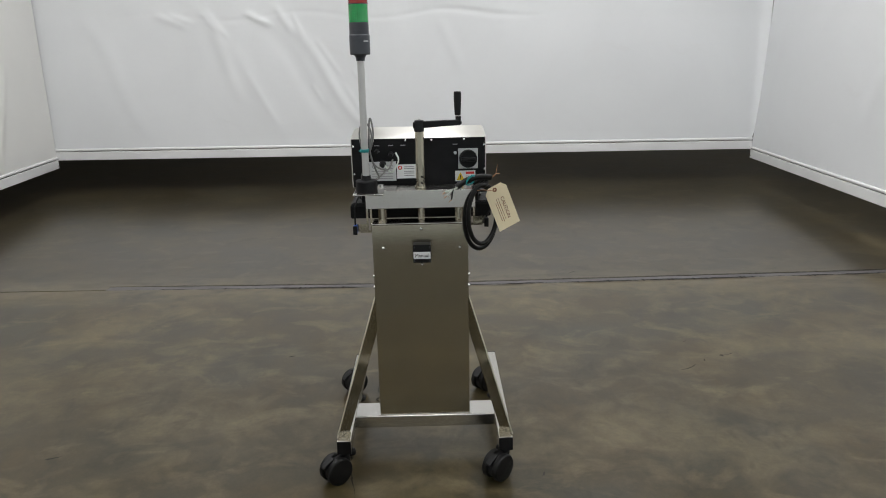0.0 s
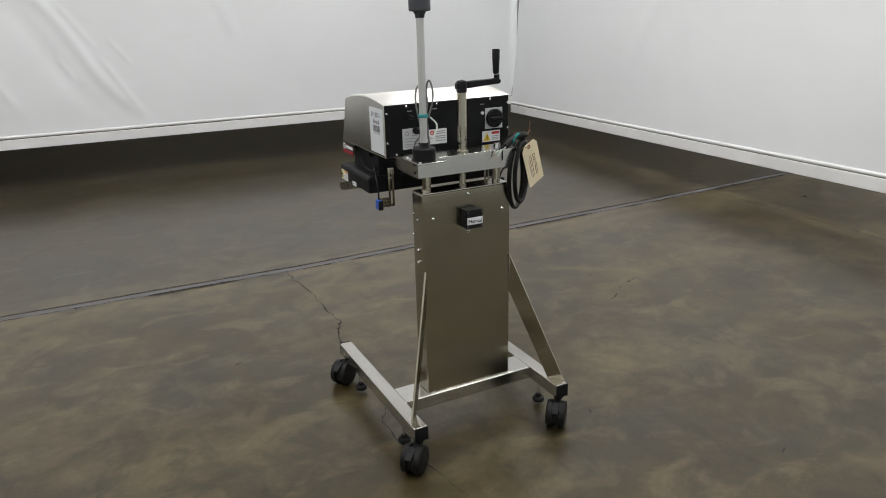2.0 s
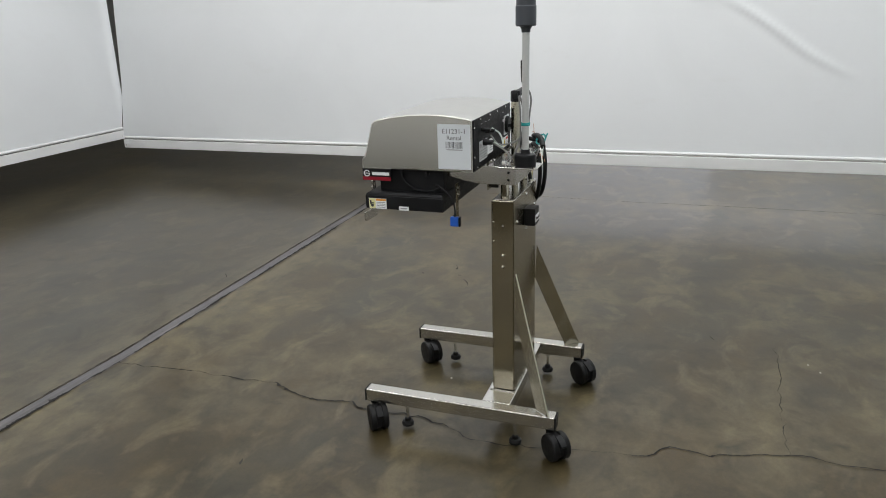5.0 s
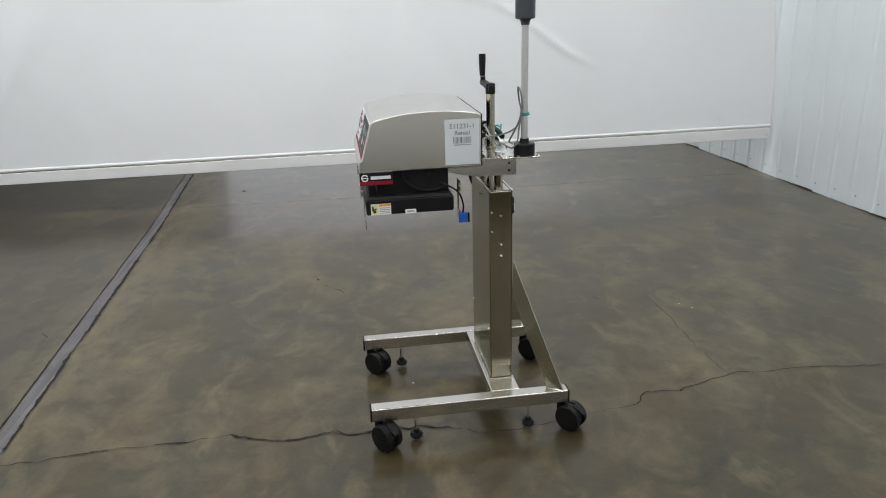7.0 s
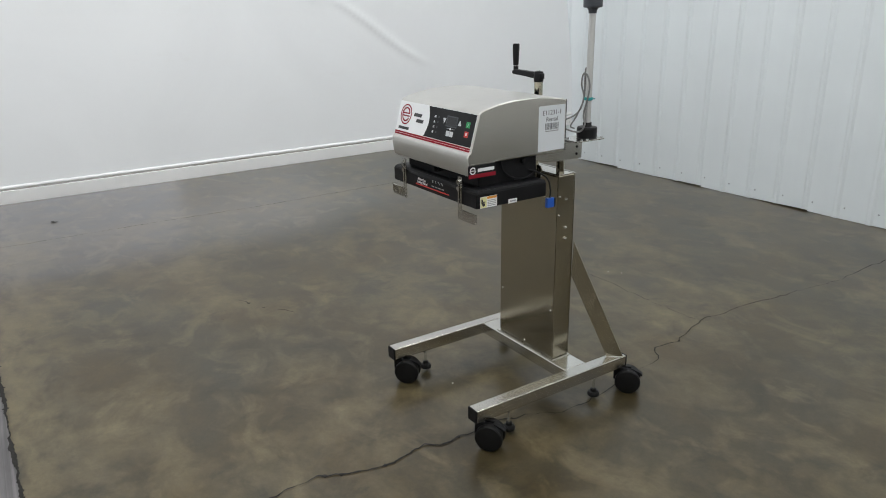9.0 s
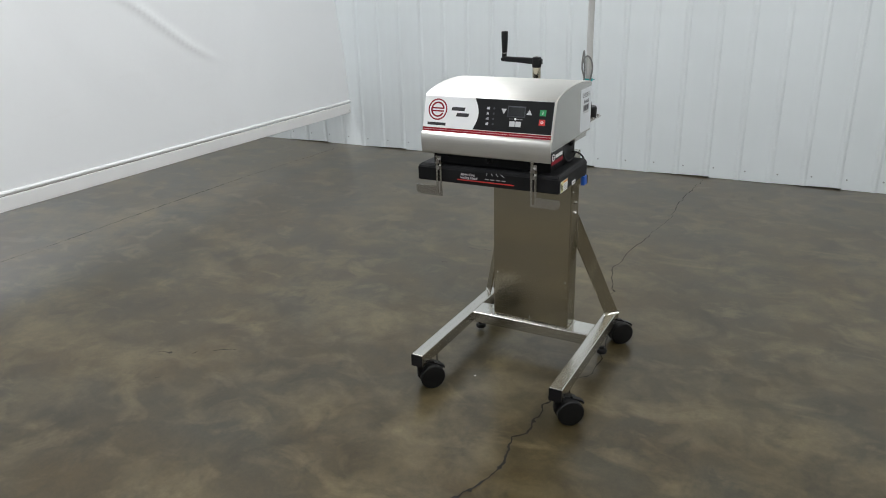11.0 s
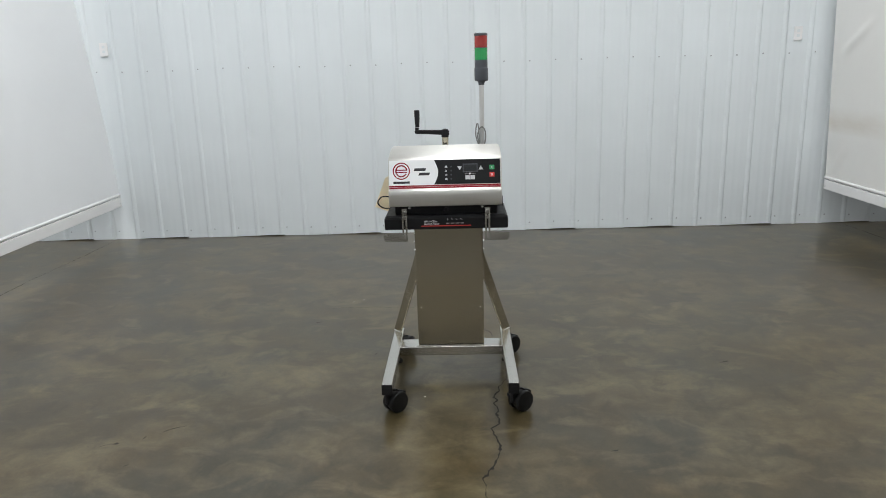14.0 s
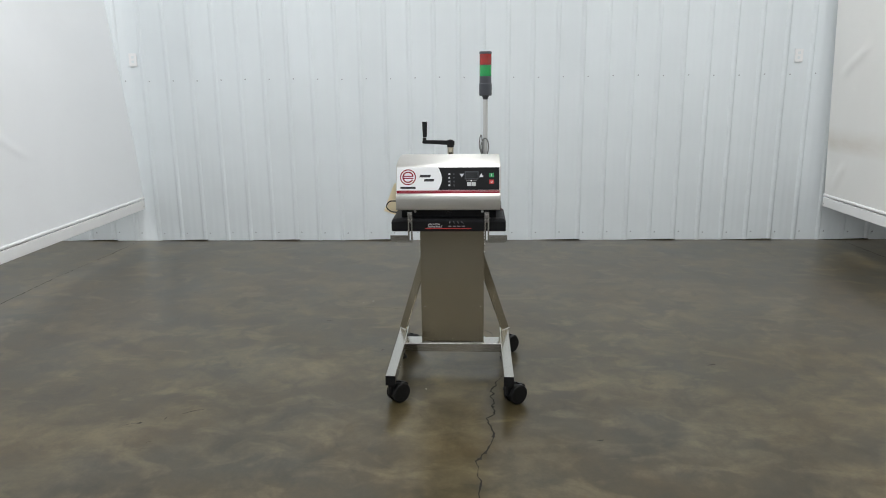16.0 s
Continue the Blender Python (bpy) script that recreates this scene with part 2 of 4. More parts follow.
def vinyl(name, colour, dirt, band=0.0):
    """White curtain sheet: slight clouding, faint smudges, soft sheen."""
    mat, nt, b = nodes_of(name)
    v = coords(nt)
    cloud = noise_tex(nt, v, 0.9, 6, 0.6, 0.6)
    smudge = noise_tex(nt, coords(nt, (0.6, 0.6, 1.6)), 2.3, 8, 0.65, 0.4)
    fine = noise_tex(nt, v, 9.0, 7, 0.7)
    c = ramp(nt, cloud, ((0.3, tuple(x * 0.955 for x in colour)), (0.7, colour)))
    c = mix(nt, "MIX", ramp(nt, smudge, ((0.62, grey(0)), (0.8, grey(dirt)))), c, (0.5, 0.45, 0.37))
    if band:
        sep = nt.nodes.new("ShaderNodeSeparateXYZ")
        nt.links.new(v, sep.inputs[0])
        high = ramp(nt, sep.outputs["Z"], ((0.90, grey(0)), (0.985, grey(1)), (1.0, grey(1))))
        ring = node(nt, "ShaderNodeMapRange", **{"From Min": 1.16, "From Max": 1.02})
        nt.links.new(sep.outputs["Z"], ring.inputs["Value"])
        near = node(nt, "ShaderNodeMapRange", **{"From Min": 2.2, "From Max": 0.3})
        nt.links.new(sep.outputs["Y"], near.inputs["Value"])
        m1 = mix(nt, "MULTIPLY", 1.0, high, ring.outputs["Result"])
        m2 = mix(nt, "MULTIPLY", 1.0, m1, near.outputs["Result"])
        m3 = mix(nt, "MULTIPLY", 1.0, m2, ramp(nt, smudge, ((0.3, grey(0.25 * band)), (0.6, grey(band)))))
        c = mix(nt, "MIX", m3, c, (0.52, 0.44, 0.33))
    nt.links.new(c, b.inputs["Base Color"])
    nt.links.new(ramp(nt, cloud, ((0.3, grey(0.42)), (0.7, grey(0.55)))), b.inputs["Roughness"])
    b.inputs["Specular IOR Level"].default_value = 0.35
    bump(nt, b, mix(nt, "MIX", 0.3, smudge, fine), 0.22, 0.012)
    return mat


M_FLOOR = concrete("polished_concrete", (0.0285, 0.0225, 0.0112), (0.0420, 0.0367, 0.0230), (0.0530, 0.0375, 0.0142), (0.110, 0.088, 0.046), 0.285)
M_FLOOR_N = concrete("polished_concrete_grey", (0.030, 0.0245, 0.0142), (0.044, 0.0380, 0.0265), (0.049, 0.0375, 0.0195), (0.098, 0.082, 0.050), 0.285, 0.8)


def filler(name, colour):
    """Trowelled joint filler: streaks along its length, smears and a few dark pits."""
    mat, nt, b = nodes_of(name)
    lines = noise_tex(nt, coords(nt, (0.8, 70, 1)), 1.0, 4, 0.6, 0.3)
    smear = noise_tex(nt, coords(nt, (1.6, 6, 1)), 2.2, 4, 0.6, 0.4)
    pits = noise_tex(nt, coords(nt), 38.0, 3, 0.6)
    c = ramp(nt, lines, ((0.3, tuple(x * 0.62 for x in colour)), (0.52, colour), (0.72, tuple(x * 1.5 for x in colour))))
    c = mix(nt, "OVERLAY", 0.6, c, ramp(nt, smear, ((0.3, grey(0.3)), (0.7, grey(0.68)))))
    c = mix(nt, "MULTIPLY", 0.7, c, ramp(nt, pits, ((0.26, grey(0.35)), (0.34, grey(1)))))
    nt.links.new(c, b.inputs["Base Color"])
    b.inputs["Roughness"].default_value = 0.55
    bump(nt, b, lines, 0.5, 0.002)
    return mat


M_JOINT = filler("joint_filler", (0.108, 0.101, 0.103))
M_GOUGE = plain("gouge_dull", (0.026, 0.023, 0.018), 0.85, 0, 0.35, 60)
M_CRACK = plain("crack_dark", (0.011, 0.0095, 0.0075), 0.9, 0, 0.3, 60)
M_VINYL = vinyl("white_vinyl", (0.80, 0.815, 0.83), 0.10)
M_VINYL_W = vinyl("white_vinyl_stained", (0.82, 0.815, 0.79), 0.13, 0.4)
M_BAR = plain("white_batten", (0.78, 0.78, 0.78), 0.4, 0, 0.05, 12)
M_WALL = plain("painted_steel_sheet", (0.68, 0.725, 0.745), 0.35, 0, 0.05, 6, 0.0, 0.06)
M_DARK = plain("dark_void", (0.02, 0.018, 0.016), 0.9)
M_CEIL = plain("ceiling_white", (0.7, 0.7, 0.68), 0.8)
M_OUTER = plain("outer_wall", (0.25, 0.24, 0.22), 0.8)
M_BAY = plain("bay_wall", (0.75, 0.76, 0.78), 0.7)
# the mirrored floor's dark olive cast is put into this upright steel's colour
M_STEEL = brushed("stainless_upright_tinted", (0.49, 0.455, 0.365), 0.19, "z", 0.12, 0.92)
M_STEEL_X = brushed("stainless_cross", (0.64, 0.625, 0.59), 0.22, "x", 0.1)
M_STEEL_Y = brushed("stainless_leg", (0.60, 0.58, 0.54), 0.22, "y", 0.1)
M_HOOD = brushed("stainless_hood", (0.63, 0.617, 0.585), 0.33, "x", 0.1, 0.86, "X")
M_HOODSIDE = brushed("stainless_hood_end", (0.585, 0.57, 0.535), 0.25, "y", 0.1)
M_CHROME = plain("bright_metal", (0.75, 0.75, 0.74), 0.16, 1.0, 0.03, 30, 0, 0.05)
M_GREYPOLE = plain("grey_pole", (0.56, 0.56, 0.55), 0.38, 0.6, 0.04, 30)
M_BLACK = plain("black_plastic", (0.008, 0.008, 0.009), 0.45, 0, 0.25, 60, 0.08, 0.1, 0.22)
M_BLACKPAINT = plain("black_powder_coat", (0.009, 0.009, 0.010), 0.5, 0, 0.25, 90, 0.12, 0.1, 0.16)
M_RUBBER = plain("black_rubber", (0.006, 0.006, 0.006), 0.5, 0, 0.3, 50, 0.1, 0.1, 0.25)
M_SLATE = plain("slate_plastic", (0.045, 0.05, 0.06), 0.42, 0, 0.15, 50)
M_WHITE = plain("white_label", (0.78, 0.79, 0.80), 0.45, 0, 0.03, 30)
M_SHEET = plain("printed_sheet", (0.63, 0.66, 0.69), 0.5, 0, 0.03, 30)
M_FADED = plain("faded_ink", (0.10, 0.10, 0.11), 0.5, 0, 0.1, 60)
M_PALEYELLOW = plain("pale_yellow_ink", (0.68, 0.66, 0.34), 0.5, 0, 0.08, 40)
M_SILVER = plain("silver_label", (0.55, 0.56, 0.57), 0.4, 0.2, 0.06, 30)
M_INK = plain("black_ink", (0.02, 0.02, 0.022), 0.5, 0, 0.1, 60)
M_GREYINK = plain("grey_ink", (0.3, 0.3, 0.31), 0.5, 0, 0.1, 60)
M_RED = plain("red_ink", (0.25, 0.010, 0.022), 0.55, 0, 0.1, 40, 0.0, 0.1, 0.2)
M_GREENBTN = plain("green_key", (0.02, 0.27, 0.09), 0.4, 0, 0.1, 40)
M_REDBTN = plain("red_key", (0.55, 0.03, 0.025), 0.4, 0, 0.1, 40)
M_YELLOW = plain("yellow_ink", (0.75, 0.52, 0.02), 0.45, 0, 0.05, 40)
M_ORANGE = plain("orange_ink", (0.72, 0.30, 0.03), 0.45, 0, 0.05, 40)
M_BLUE = plain("blue_plastic", (0.015, 0.09, 0.42), 0.35, 0, 0.1, 40)
M_TEAL = plain("teal_tie", (0.01, 0.27, 0.27), 0.45, 0, 0.1, 40)
M_CARD = plain("manila_card", (0.84, 0.73, 0.50), 0.7, 0, 0.06, 25, 0.1)
M_CARDINK = plain("brown_ink", (0.22, 0.07, 0.03), 0.6, 0, 0.1, 40)
M_GREYCABLE = plain("grey_cable", (0.17, 0.17, 0.165), 0.5, 0, 0.1, 40)
M_PALEWIRE = plain("pale_wire", (0.5, 0.55, 0.5), 0.5, 0, 0.1, 40)
M_COPPER = plain("bare_copper", (0.45, 0.25, 0.14), 0.35, 0.8, 0.1, 40)
M_RECESS = plain("display_window", (0.006, 0.007, 0.009), 0.2, 0, 0.1, 40)


def lens_material(name, colour):
    mat, nt, b = nodes_of(name)
    ribs = noise_tex(nt, coords(nt, (220, 220, 4)), 1.0, 2)
    nt.links.new(ramp(nt, ribs, ((0.3, tuple(c * 0.8 for c in colour)), (0.7, colour))), b.inputs["Base Color"])
    b.inputs["Roughness"].default_value = 0.18
    b.inputs["Transmission Weight"].default_value = 0.25
    b.inputs["Coat Weight"].default_value = 0.4
    return mat


M_LENSRED = lens_material("red_lens", (0.42, 0.022, 0.016))
M_LENSGREEN = lens_material("green_lens", (0.012, 0.42, 0.10))

# ---- the large structure ----
WALL_Y, WALL_TURN = -0.503, 1.484   # the ribbed wall: y at x = 0, and its turn in degrees
WALL = Matrix.Translation((0, WALL_Y, 0)) @ Matrix.Rotation(radians(WALL_TURN), 4, "Z")
X0, X1, Y0, Y1 = -8.0, 10.0, -1.3, 14.0
# the joint in the floor bends a little; its filler begins at JOINT_W, and west of that it is only a thin gap
JOINT = [(X0, 4.93), (-2.1, 4.912), (0.0, 4.874), (1.4, 4.922), (3.1, 4.978), (4.7, 5.07), (X1, 5.27)]
JOINT_W, JH = -2.09, 0.039


def joint_y(x):
    for (xa, ya), (xb, yb) in zip(JOINT, JOINT[1:]):
        if x <= xb:
            return ya + (yb - ya) * (x - xa) / (xb - xa)
    return JOINT[-1][1]


jx = [x for x, _ in JOINT if x > JOINT_W]
south_edge = [(X0, joint_y(X0) - JH)] + [(x, joint_y(x) - JH) for x in [JOINT_W] + jx]
north_edge = [(X0, joint_y(X0) - JH + 0.009), (JOINT_W, joint_y(JOINT_W) - JH + 0.009)] + [(x, joint_y(x) + JH) for x in [JOINT_W + 0.001] + jx]
floor = solid("floor", prism([(X0, Y0), (X1, Y0)] + south_edge[::-1], "z", -0.2, 0.0), M_FLOOR, "brown-grey polished concrete floor with stains and scuffs", "floor")
solid("floor_beyond_joint", prism(north_edge + [(X1, Y1), (X0, Y1)], "z", -0.2, 0.0), M_FLOOR_N, "darker grey polished concrete slab beyond the joint", "floor")
strip = [(x, joint_y(x) - JH) for x in [JOINT_W] + jx] + [(x, joint_y(x) + JH) for x in ([JOINT_W] + jx)[::-1]]
joint = solid("floor_joint", prism(strip, "z", -0.2, -0.003), M_JOINT, "grey filled expansion joint across the concrete", "joint")
gap = [(X0, joint_y(X0) - JH), (JOINT_W, joint_y(JOINT_W) - JH), (JOINT_W, joint_y(JOINT_W) - JH + 0.009), (X0, joint_y(X0) - JH + 0.009)]
solid("floor_gap", prism(gap, "z", -0.2, -0.006), M_CRACK, "thin dark unfilled gap between the slabs", "joint")

ceiling = solid("ceiling", box(X0, X1, Y0, Y1, CEIL, CEIL + 0.15), M_CEIL, "plain pale ceiling of the hall", "ceiling")
for nm, b in (("wall_north", box(X0, X1, Y1, Y1 + 0.2, 0, CEIL)), ("wall_west", box(X0 - 0.2, X0, Y0, Y1, 0, CEIL))):
    solid(nm, b, M_OUTER, "plain dim wall of the hall behind the curtains", "wall")
DY0, DY1, DZ = 2.2, 5.6, 3.0   # an open doorway in the east wall, full of daylight
for b_east in (box(X1, X1 + 0.2, Y0, DY0, 0, CEIL), box(X1, X1 + 0.2, DY1, Y1, 0, CEIL), box(X1, X1 + 0.2, DY0, DY1, DZ, CEIL)):
    solid("wall_east", b_east, M_BAY, "plain wall of the hall beyond the curtain", "wall")
area_lamp("doorway_daylight", Matrix.Translation((X1 + 0.15, (DY0 + DY1) / 2, DZ / 2)) @ pose(0, 0, 0, 90, 0, 90), DY1 - DY0, DZ, 32, (0.88, 0.92, 1.0))
wall_south = solid("wall_south", box(X0 - 0.2, X1 + 0.2, -0.6, -0.035, 0, CEIL), M_DARK, "white ribbed steel wall with rows of screws", "wall")
wall_south.matrix_world = WALL

# ribbed steel sheets, each with four ribs; the foot of a sheet lifts a little towards one end
RIB = 0.2436
RIB0 = -1.02


def sheet_mesh():
    prof = []
    for k in range(4):
        x = k * RIB
        prof += [(x, 0), (x + 0.016, 0.0095), (x + 0.034, 0.0095), (x + 0.052, 0.0), (x + 0.104, 0.0), (x + 0.114, 0.0012), (x + 0.128, 0.0), (x + 0.164, 0.0), (x + 0.174, 0.0012), (x + 0.188, 0.0)]
    prof.append((4 * RIB, 0))
    bm = bmesh.new()
    rows = []
    for off in (0.0, -0.002):
        for z in (0, 1):
            rows.append([bm.verts.new((x, y + off, (0.002 + 0.011 * max(0, 1 - x / (2.2 * RIB))) if z == 0 else CEIL)) for x, y in prof])
    fb, ft, bb, bt = rows
    for k in range(len(prof) - 1):
        bm.faces.new((fb[k], fb[k + 1], ft[k + 1], ft[k]))
        bm.faces.new((bb[k], bt[k], bt[k + 1], bb[k + 1]))
        bm.faces.new((fb[k], bb[k], bb[k + 1], fb[k + 1]))
    return mesh_of("wall_panel", bm, M_WALL, 20)


panel_me = sheet_mesh()
screw_me = mesh_of("screw", moved(lathe([(0.007, 0), (0.007, 0.002), (0.0045, 0.005), (0.0, 0.006)], seg=8), pose(0, 0, 0, -90)), plain("wall_screw", (0.36, 0.38, 0.39), 0.45, 0.3))
for k in range(-8, 12):
    px = RIB0 + k * 4 * RIB
    p = new("wall_panel", panel_me)
    p.parent, p.location = wall_south, (px, 0.0015 if k % 2 else 0, 0)
    for j in range(4):
        for z in (1.648, 0.084):
            s = new("screw", screw_me)
            s.parent, s.location = wall_south, (px + j * RIB + 0.213, 0.001, z + 0.006 * math.sin(k * 3 + j * 5))


# curtains: hanging sheets with soft creases, and a batten along the foot
def drawn(steps, z):
    """How far a sheet's side edge is drawn in at the height z."""
    return float(np.interp(z, [h for h, d in steps], [d for h, d in steps]))


def curtain(name, a, b, z_bar, slope, z_top, material, label, seed, amp, tilt=0.0, creases=(), nx=230, nz=100, lean=(((0, 0),), ((0, 0),))):
    """From a to b in plan. slope: how much the foot rises in all on the way. tilt: how far the sheet leans outwards for
    each metre of height. lean: how far its two side edges draw in, as (height, metres) steps."""
    a, b = Vector((*a, 0)), Vector((*b, 0))
    along = (b - a).normalized()
    out = Vector((along.y, -along.x, 0))
    length = (b - a).length
    root = thing(name, Matrix.Translation(a), label, "curtain", "white curtains round the space")
    bm = bmesh.new()
    grids = []
    for side in (0.0, -0.004):
        grid = []
        for j in range(nz + 1):
            z0 = z_bar + 0.118
            z = z0 + 2.0 * j / (nz - 8) if j <= nz - 8 else z0 + 2.0 + (z_top - z0 - 2.0) * (j - nz + 8) / 8
            v = (z - z0) / (z_top - z0)
            row = []
            for i in range(nx + 1):
                u = i / nx
                s = u * length
                s2 = s + drawn(lean[0], z) * (1 - u) ** 30 - drawn(lean[1], z) * u ** 30
                soft = min(1, v * 4.0, 0.12 + 2 * s, 0.12 + 2 * (length - s))
                d = amp * soft * (noise.noise((s * 0.45 + seed, z * 0.3, seed)) * 0.9 + 0.45 * noise.noise((s * 1.1 + 3 * seed, z * 0.8 + s * 0.35, 2.0)))
                d -= tilt * (z - z_bar - 0.118) * (0.12 + 0.88 * (u if tilt > 0 else 1 - u))
                d += amp * 0.10 * noise.noise((s * 3.5, z * 2.2 + seed, 5.0)) * soft
                for cs, cz, ang, clen, cw, ch in creases:
                    ds, dz = s - cs, z - cz
                    al = ds * math.cos(ang) + dz * math.sin(ang)
                    ac = -ds * math.sin(ang) + dz * math.cos(ang) + 0.04 * math.sin(al * 4)
                    d += ch * math.exp(-(ac / cw) ** 2) * math.exp(-(al / clen) ** 4)
                row.append(bm.verts.new(along * s2 + out * (d + side) + Vector((0, 0, z + slope * u * (1 - v)))))
            grid.append(row)
        grids.append(grid)
    for g in grids:
        for j in range(nz):
            for i in range(nx):
                bm.faces.new((g[j][i], g[j][i + 1], g[j + 1][i + 1], g[j + 1][i]))
    f, k = grids
    for j in range(nz):
        bm.faces.new((f[j][0], f[j + 1][0], k[j + 1][0], k[j][0]))
        bm.faces.new((f[j][nx], k[j][nx], k[j + 1][nx], f[j + 1][nx]))
    for i in range(nx):
        bm.faces.new((f[nz][i], k[nz][i], k[nz][i + 1], f[nz][i + 1]))
    part("sheet", bm, material, root, angle=80)
    turn = Matrix.Rotation(math.atan2(along.y, along.x), 4, "Z") @ Matrix.Rotation(-math.atan2(slope, length), 4, "Y")
    bead = moved(rod((0, 0, z_bar + 0.112), (length, 0, z_bar + 0.112), 0.014, seg=14), turn)
    part("bead", bead, M_BAR, root)
    board = moved(box(0, length, -0.012, 0.008, z_bar, z_bar + 0.092, 0.004), turn)
    part("batten", board, M_BAR, root, "white batten along the curtain's foot")
    for s in (0.03, length - 0.03):
        part("screw", moved(rod((s, -0.016, z_bar + 0.03), (s, 0.012, z_bar + 0.03), 0.006, seg=10), turn), M_CHROME, root)
    return root


curtain("curtain", (-4.085, 8.25), (3.63, 8.25), 0.376, -0.012, CEIL, M_VINYL, "white vinyl curtain with soft creases and a batten at its foot", 1.3, 0.05,
        creases=[(3.074, 1.229, -0.94, 0.774, 0.054, 0.0135), (2.817, 1.207, -0.95, 0.666, 0.084, -0.0099), (1.978, 1.423, -1.15, 0.451, 0.072, 0.0135), (2.257, 1.153, -1, 0.537, 0.084, 0.009), (2.365, 1.833, -0.35, 0.129, 0.036, 0.0135), (1.451, 1.823, -0.2, 0.172, 0.042, 0.0113),
                 (2.634, 1.823, -0.9, 0.15, 0.036, 0.0113), (1.86, 1.801, -0.7, 0.129, 0.036, 0.0113), (0.806, 1.261, -1.15, 0.645, 0.084, 0.0099), (3.225, 1.866, 0, 2.042, 0.024, -0.0036), (4.622, 1.877, 0, 0.43, 0.03, -0.0054), (4.407, 1.531, -1, 0.269, 0.06, 0.0081), (5.59, 1.369, 1.3, 0.537, 0.108, 0.0063), (2.784, 1.758, -0.98, 0.129, 0.024, 0.008), (3.085, 1.434, -0.83, 0.215, 0.024, 0.007), (3.386, 0.894, -0.9, 0.279, 0.028, 0.007), (1.924, 1.79, -0.78, 0.161, 0.026, 0.008),
                 (1.537, 1.855, -0.23, 0.129, 0.026, 0.008), (2.365, 1.833, -0.24, 0.15, 0.026, 0.008), (3.418, 1.196, -0.77, 0.129, 0.022, 0.006), (2.344, 1.013, -0.94, 0.279, 0.03, 0.006), (2.946, 1.056, -0.89, 0.107, 0.022, 0.005)], nx=430, nz=130, lean=(((0.98, 0), (2.5, -0.456)), ((0.5, 0), (0.8, -0.07), (2.5, -0.08))))
curtain("curtain", (3.638, 8.255), (3.503, -0.37), 0.264, 0.086, CEIL, M_VINYL, "white vinyl curtain with one long slanting crease", 4.1, 0.022, tilt=0.055, lean=(((0.42, 0), (0.964, 0.09), (1.6, 0.14), (2.5, 0.22)), ((0.864, 0), (2.5, 0.164))),
        creases=[(6.485, 1.293, -0.5, 0.481, 0.02, 0.015), (5.439, 1.871, -0.5, 0.523, 0.022, 0.02), (3.556, 1.695, 0.05, 0.523, 0.025, 0.008), (2.301, 1.255, 1.2, 0.418, 0.08, 0.012)])
curtain("curtain", (-3.40, -0.47), (-4.078, 8.236), 0.368, -0.078, CEIL, M_VINYL_W, "white vinyl curtain with faint brown smudges", 7.7, 0.03, tilt=-0.04,
        creases=[(0.376, 1.762, 0.7, 0.215, 0.04, 0.02), (0.215, 0.682, 1.1, 0.15, 0.035, 0.02), (1.183, 1.762, -0.4, 0.322, 0.04, 0.015), (7.095, 1.708, -0.9, 0.537, 0.05, 0.02), (7.74, 1.06, 1.3, 0.537, 0.06, 0.018)])

# unseen ceiling lights, added in rows over the space and over the bays behind the curtains
def light_row(x, y, length, watts):
    root = thing("added_ceiling_light", pose(x, y, CEIL - 0.07), "long white ceiling light, unseen and added to light the hall", "ceiling light", "ceiling lights")
    part("housing", box(-0.3, 0.3, -length / 2, length / 2, 0.0, 0.07, 0.006), M_BAR, root)
    area_lamp("added_ceiling_lamp", pose(x, y, CEIL - 0.085), 0.55, length - 0.05, watts)


for x, y, length, watts in LIGHT_ROWS:
    light_row(x, y, length, watts)
# added fill for the bays; the 8.9 row brightens the wall the floor mirrors
for x, y, length, watts in ((5.1, 2.6, 5.8, 165), (8.9, 1.6, 4.0, 125), (-5.4, 0.7, 1.2, 55), (0.0, 10.6, 1.2, 45)):
    light_row(x, y, length, watts)

# ---- the wheeled stand ----
BASE = pose(0.120, 3.034, 0, 0, 0, 0.9)

stand = thing("wheeled_stand", BASE, "brushed stainless H-base stand on four black casters with a hand crank", "machine stand")
LEG_U, TUBE, LEG_Z0, LEG_Z1 = 0.301, 0.026, 0.110, 0.162
for s in (-1, 1):
    leg = part("leg", box(s * LEG_U - TUBE, s * LEG_U + TUBE, -0.386, 0.379, LEG_Z0, LEG_Z1, 0.0035, 3), M_STEEL_Y, stand)
    for v0, v1 in ((-0.392, -0.3855), (0.3785, 0.385)):
        part("end_cap", box(s * LEG_U - TUBE, s * LEG_U + TUBE, v0, v1, LEG_Z0, LEG_Z1, 0.002), M_BLACK, leg, "black plastic end cap")
part("crossbar", box(-LEG_U + TUBE, LEG_U - TUBE, -0.205, -0.092, LEG_Z0 + 0.001, LEG_Z1 - 0.001, 0.0035, 3), M_STEEL_X, stand)
part("base_plate", box(-0.185, 0.185, -0.2, -0.1, LEG_Z1 - 0.001, LEG_Z1 + 0.003, 0.001), M_STEEL_X, stand)

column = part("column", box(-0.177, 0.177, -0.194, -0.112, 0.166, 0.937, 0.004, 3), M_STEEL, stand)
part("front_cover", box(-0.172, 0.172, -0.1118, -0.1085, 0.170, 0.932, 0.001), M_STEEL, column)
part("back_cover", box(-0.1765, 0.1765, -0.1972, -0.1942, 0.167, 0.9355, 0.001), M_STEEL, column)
part("top_lip", box(-0.177, 0.177, -0.1975, -0.1885, 0.9372, 0.9415, 0.0012), M_STEEL_X, column, "bright folded lip")
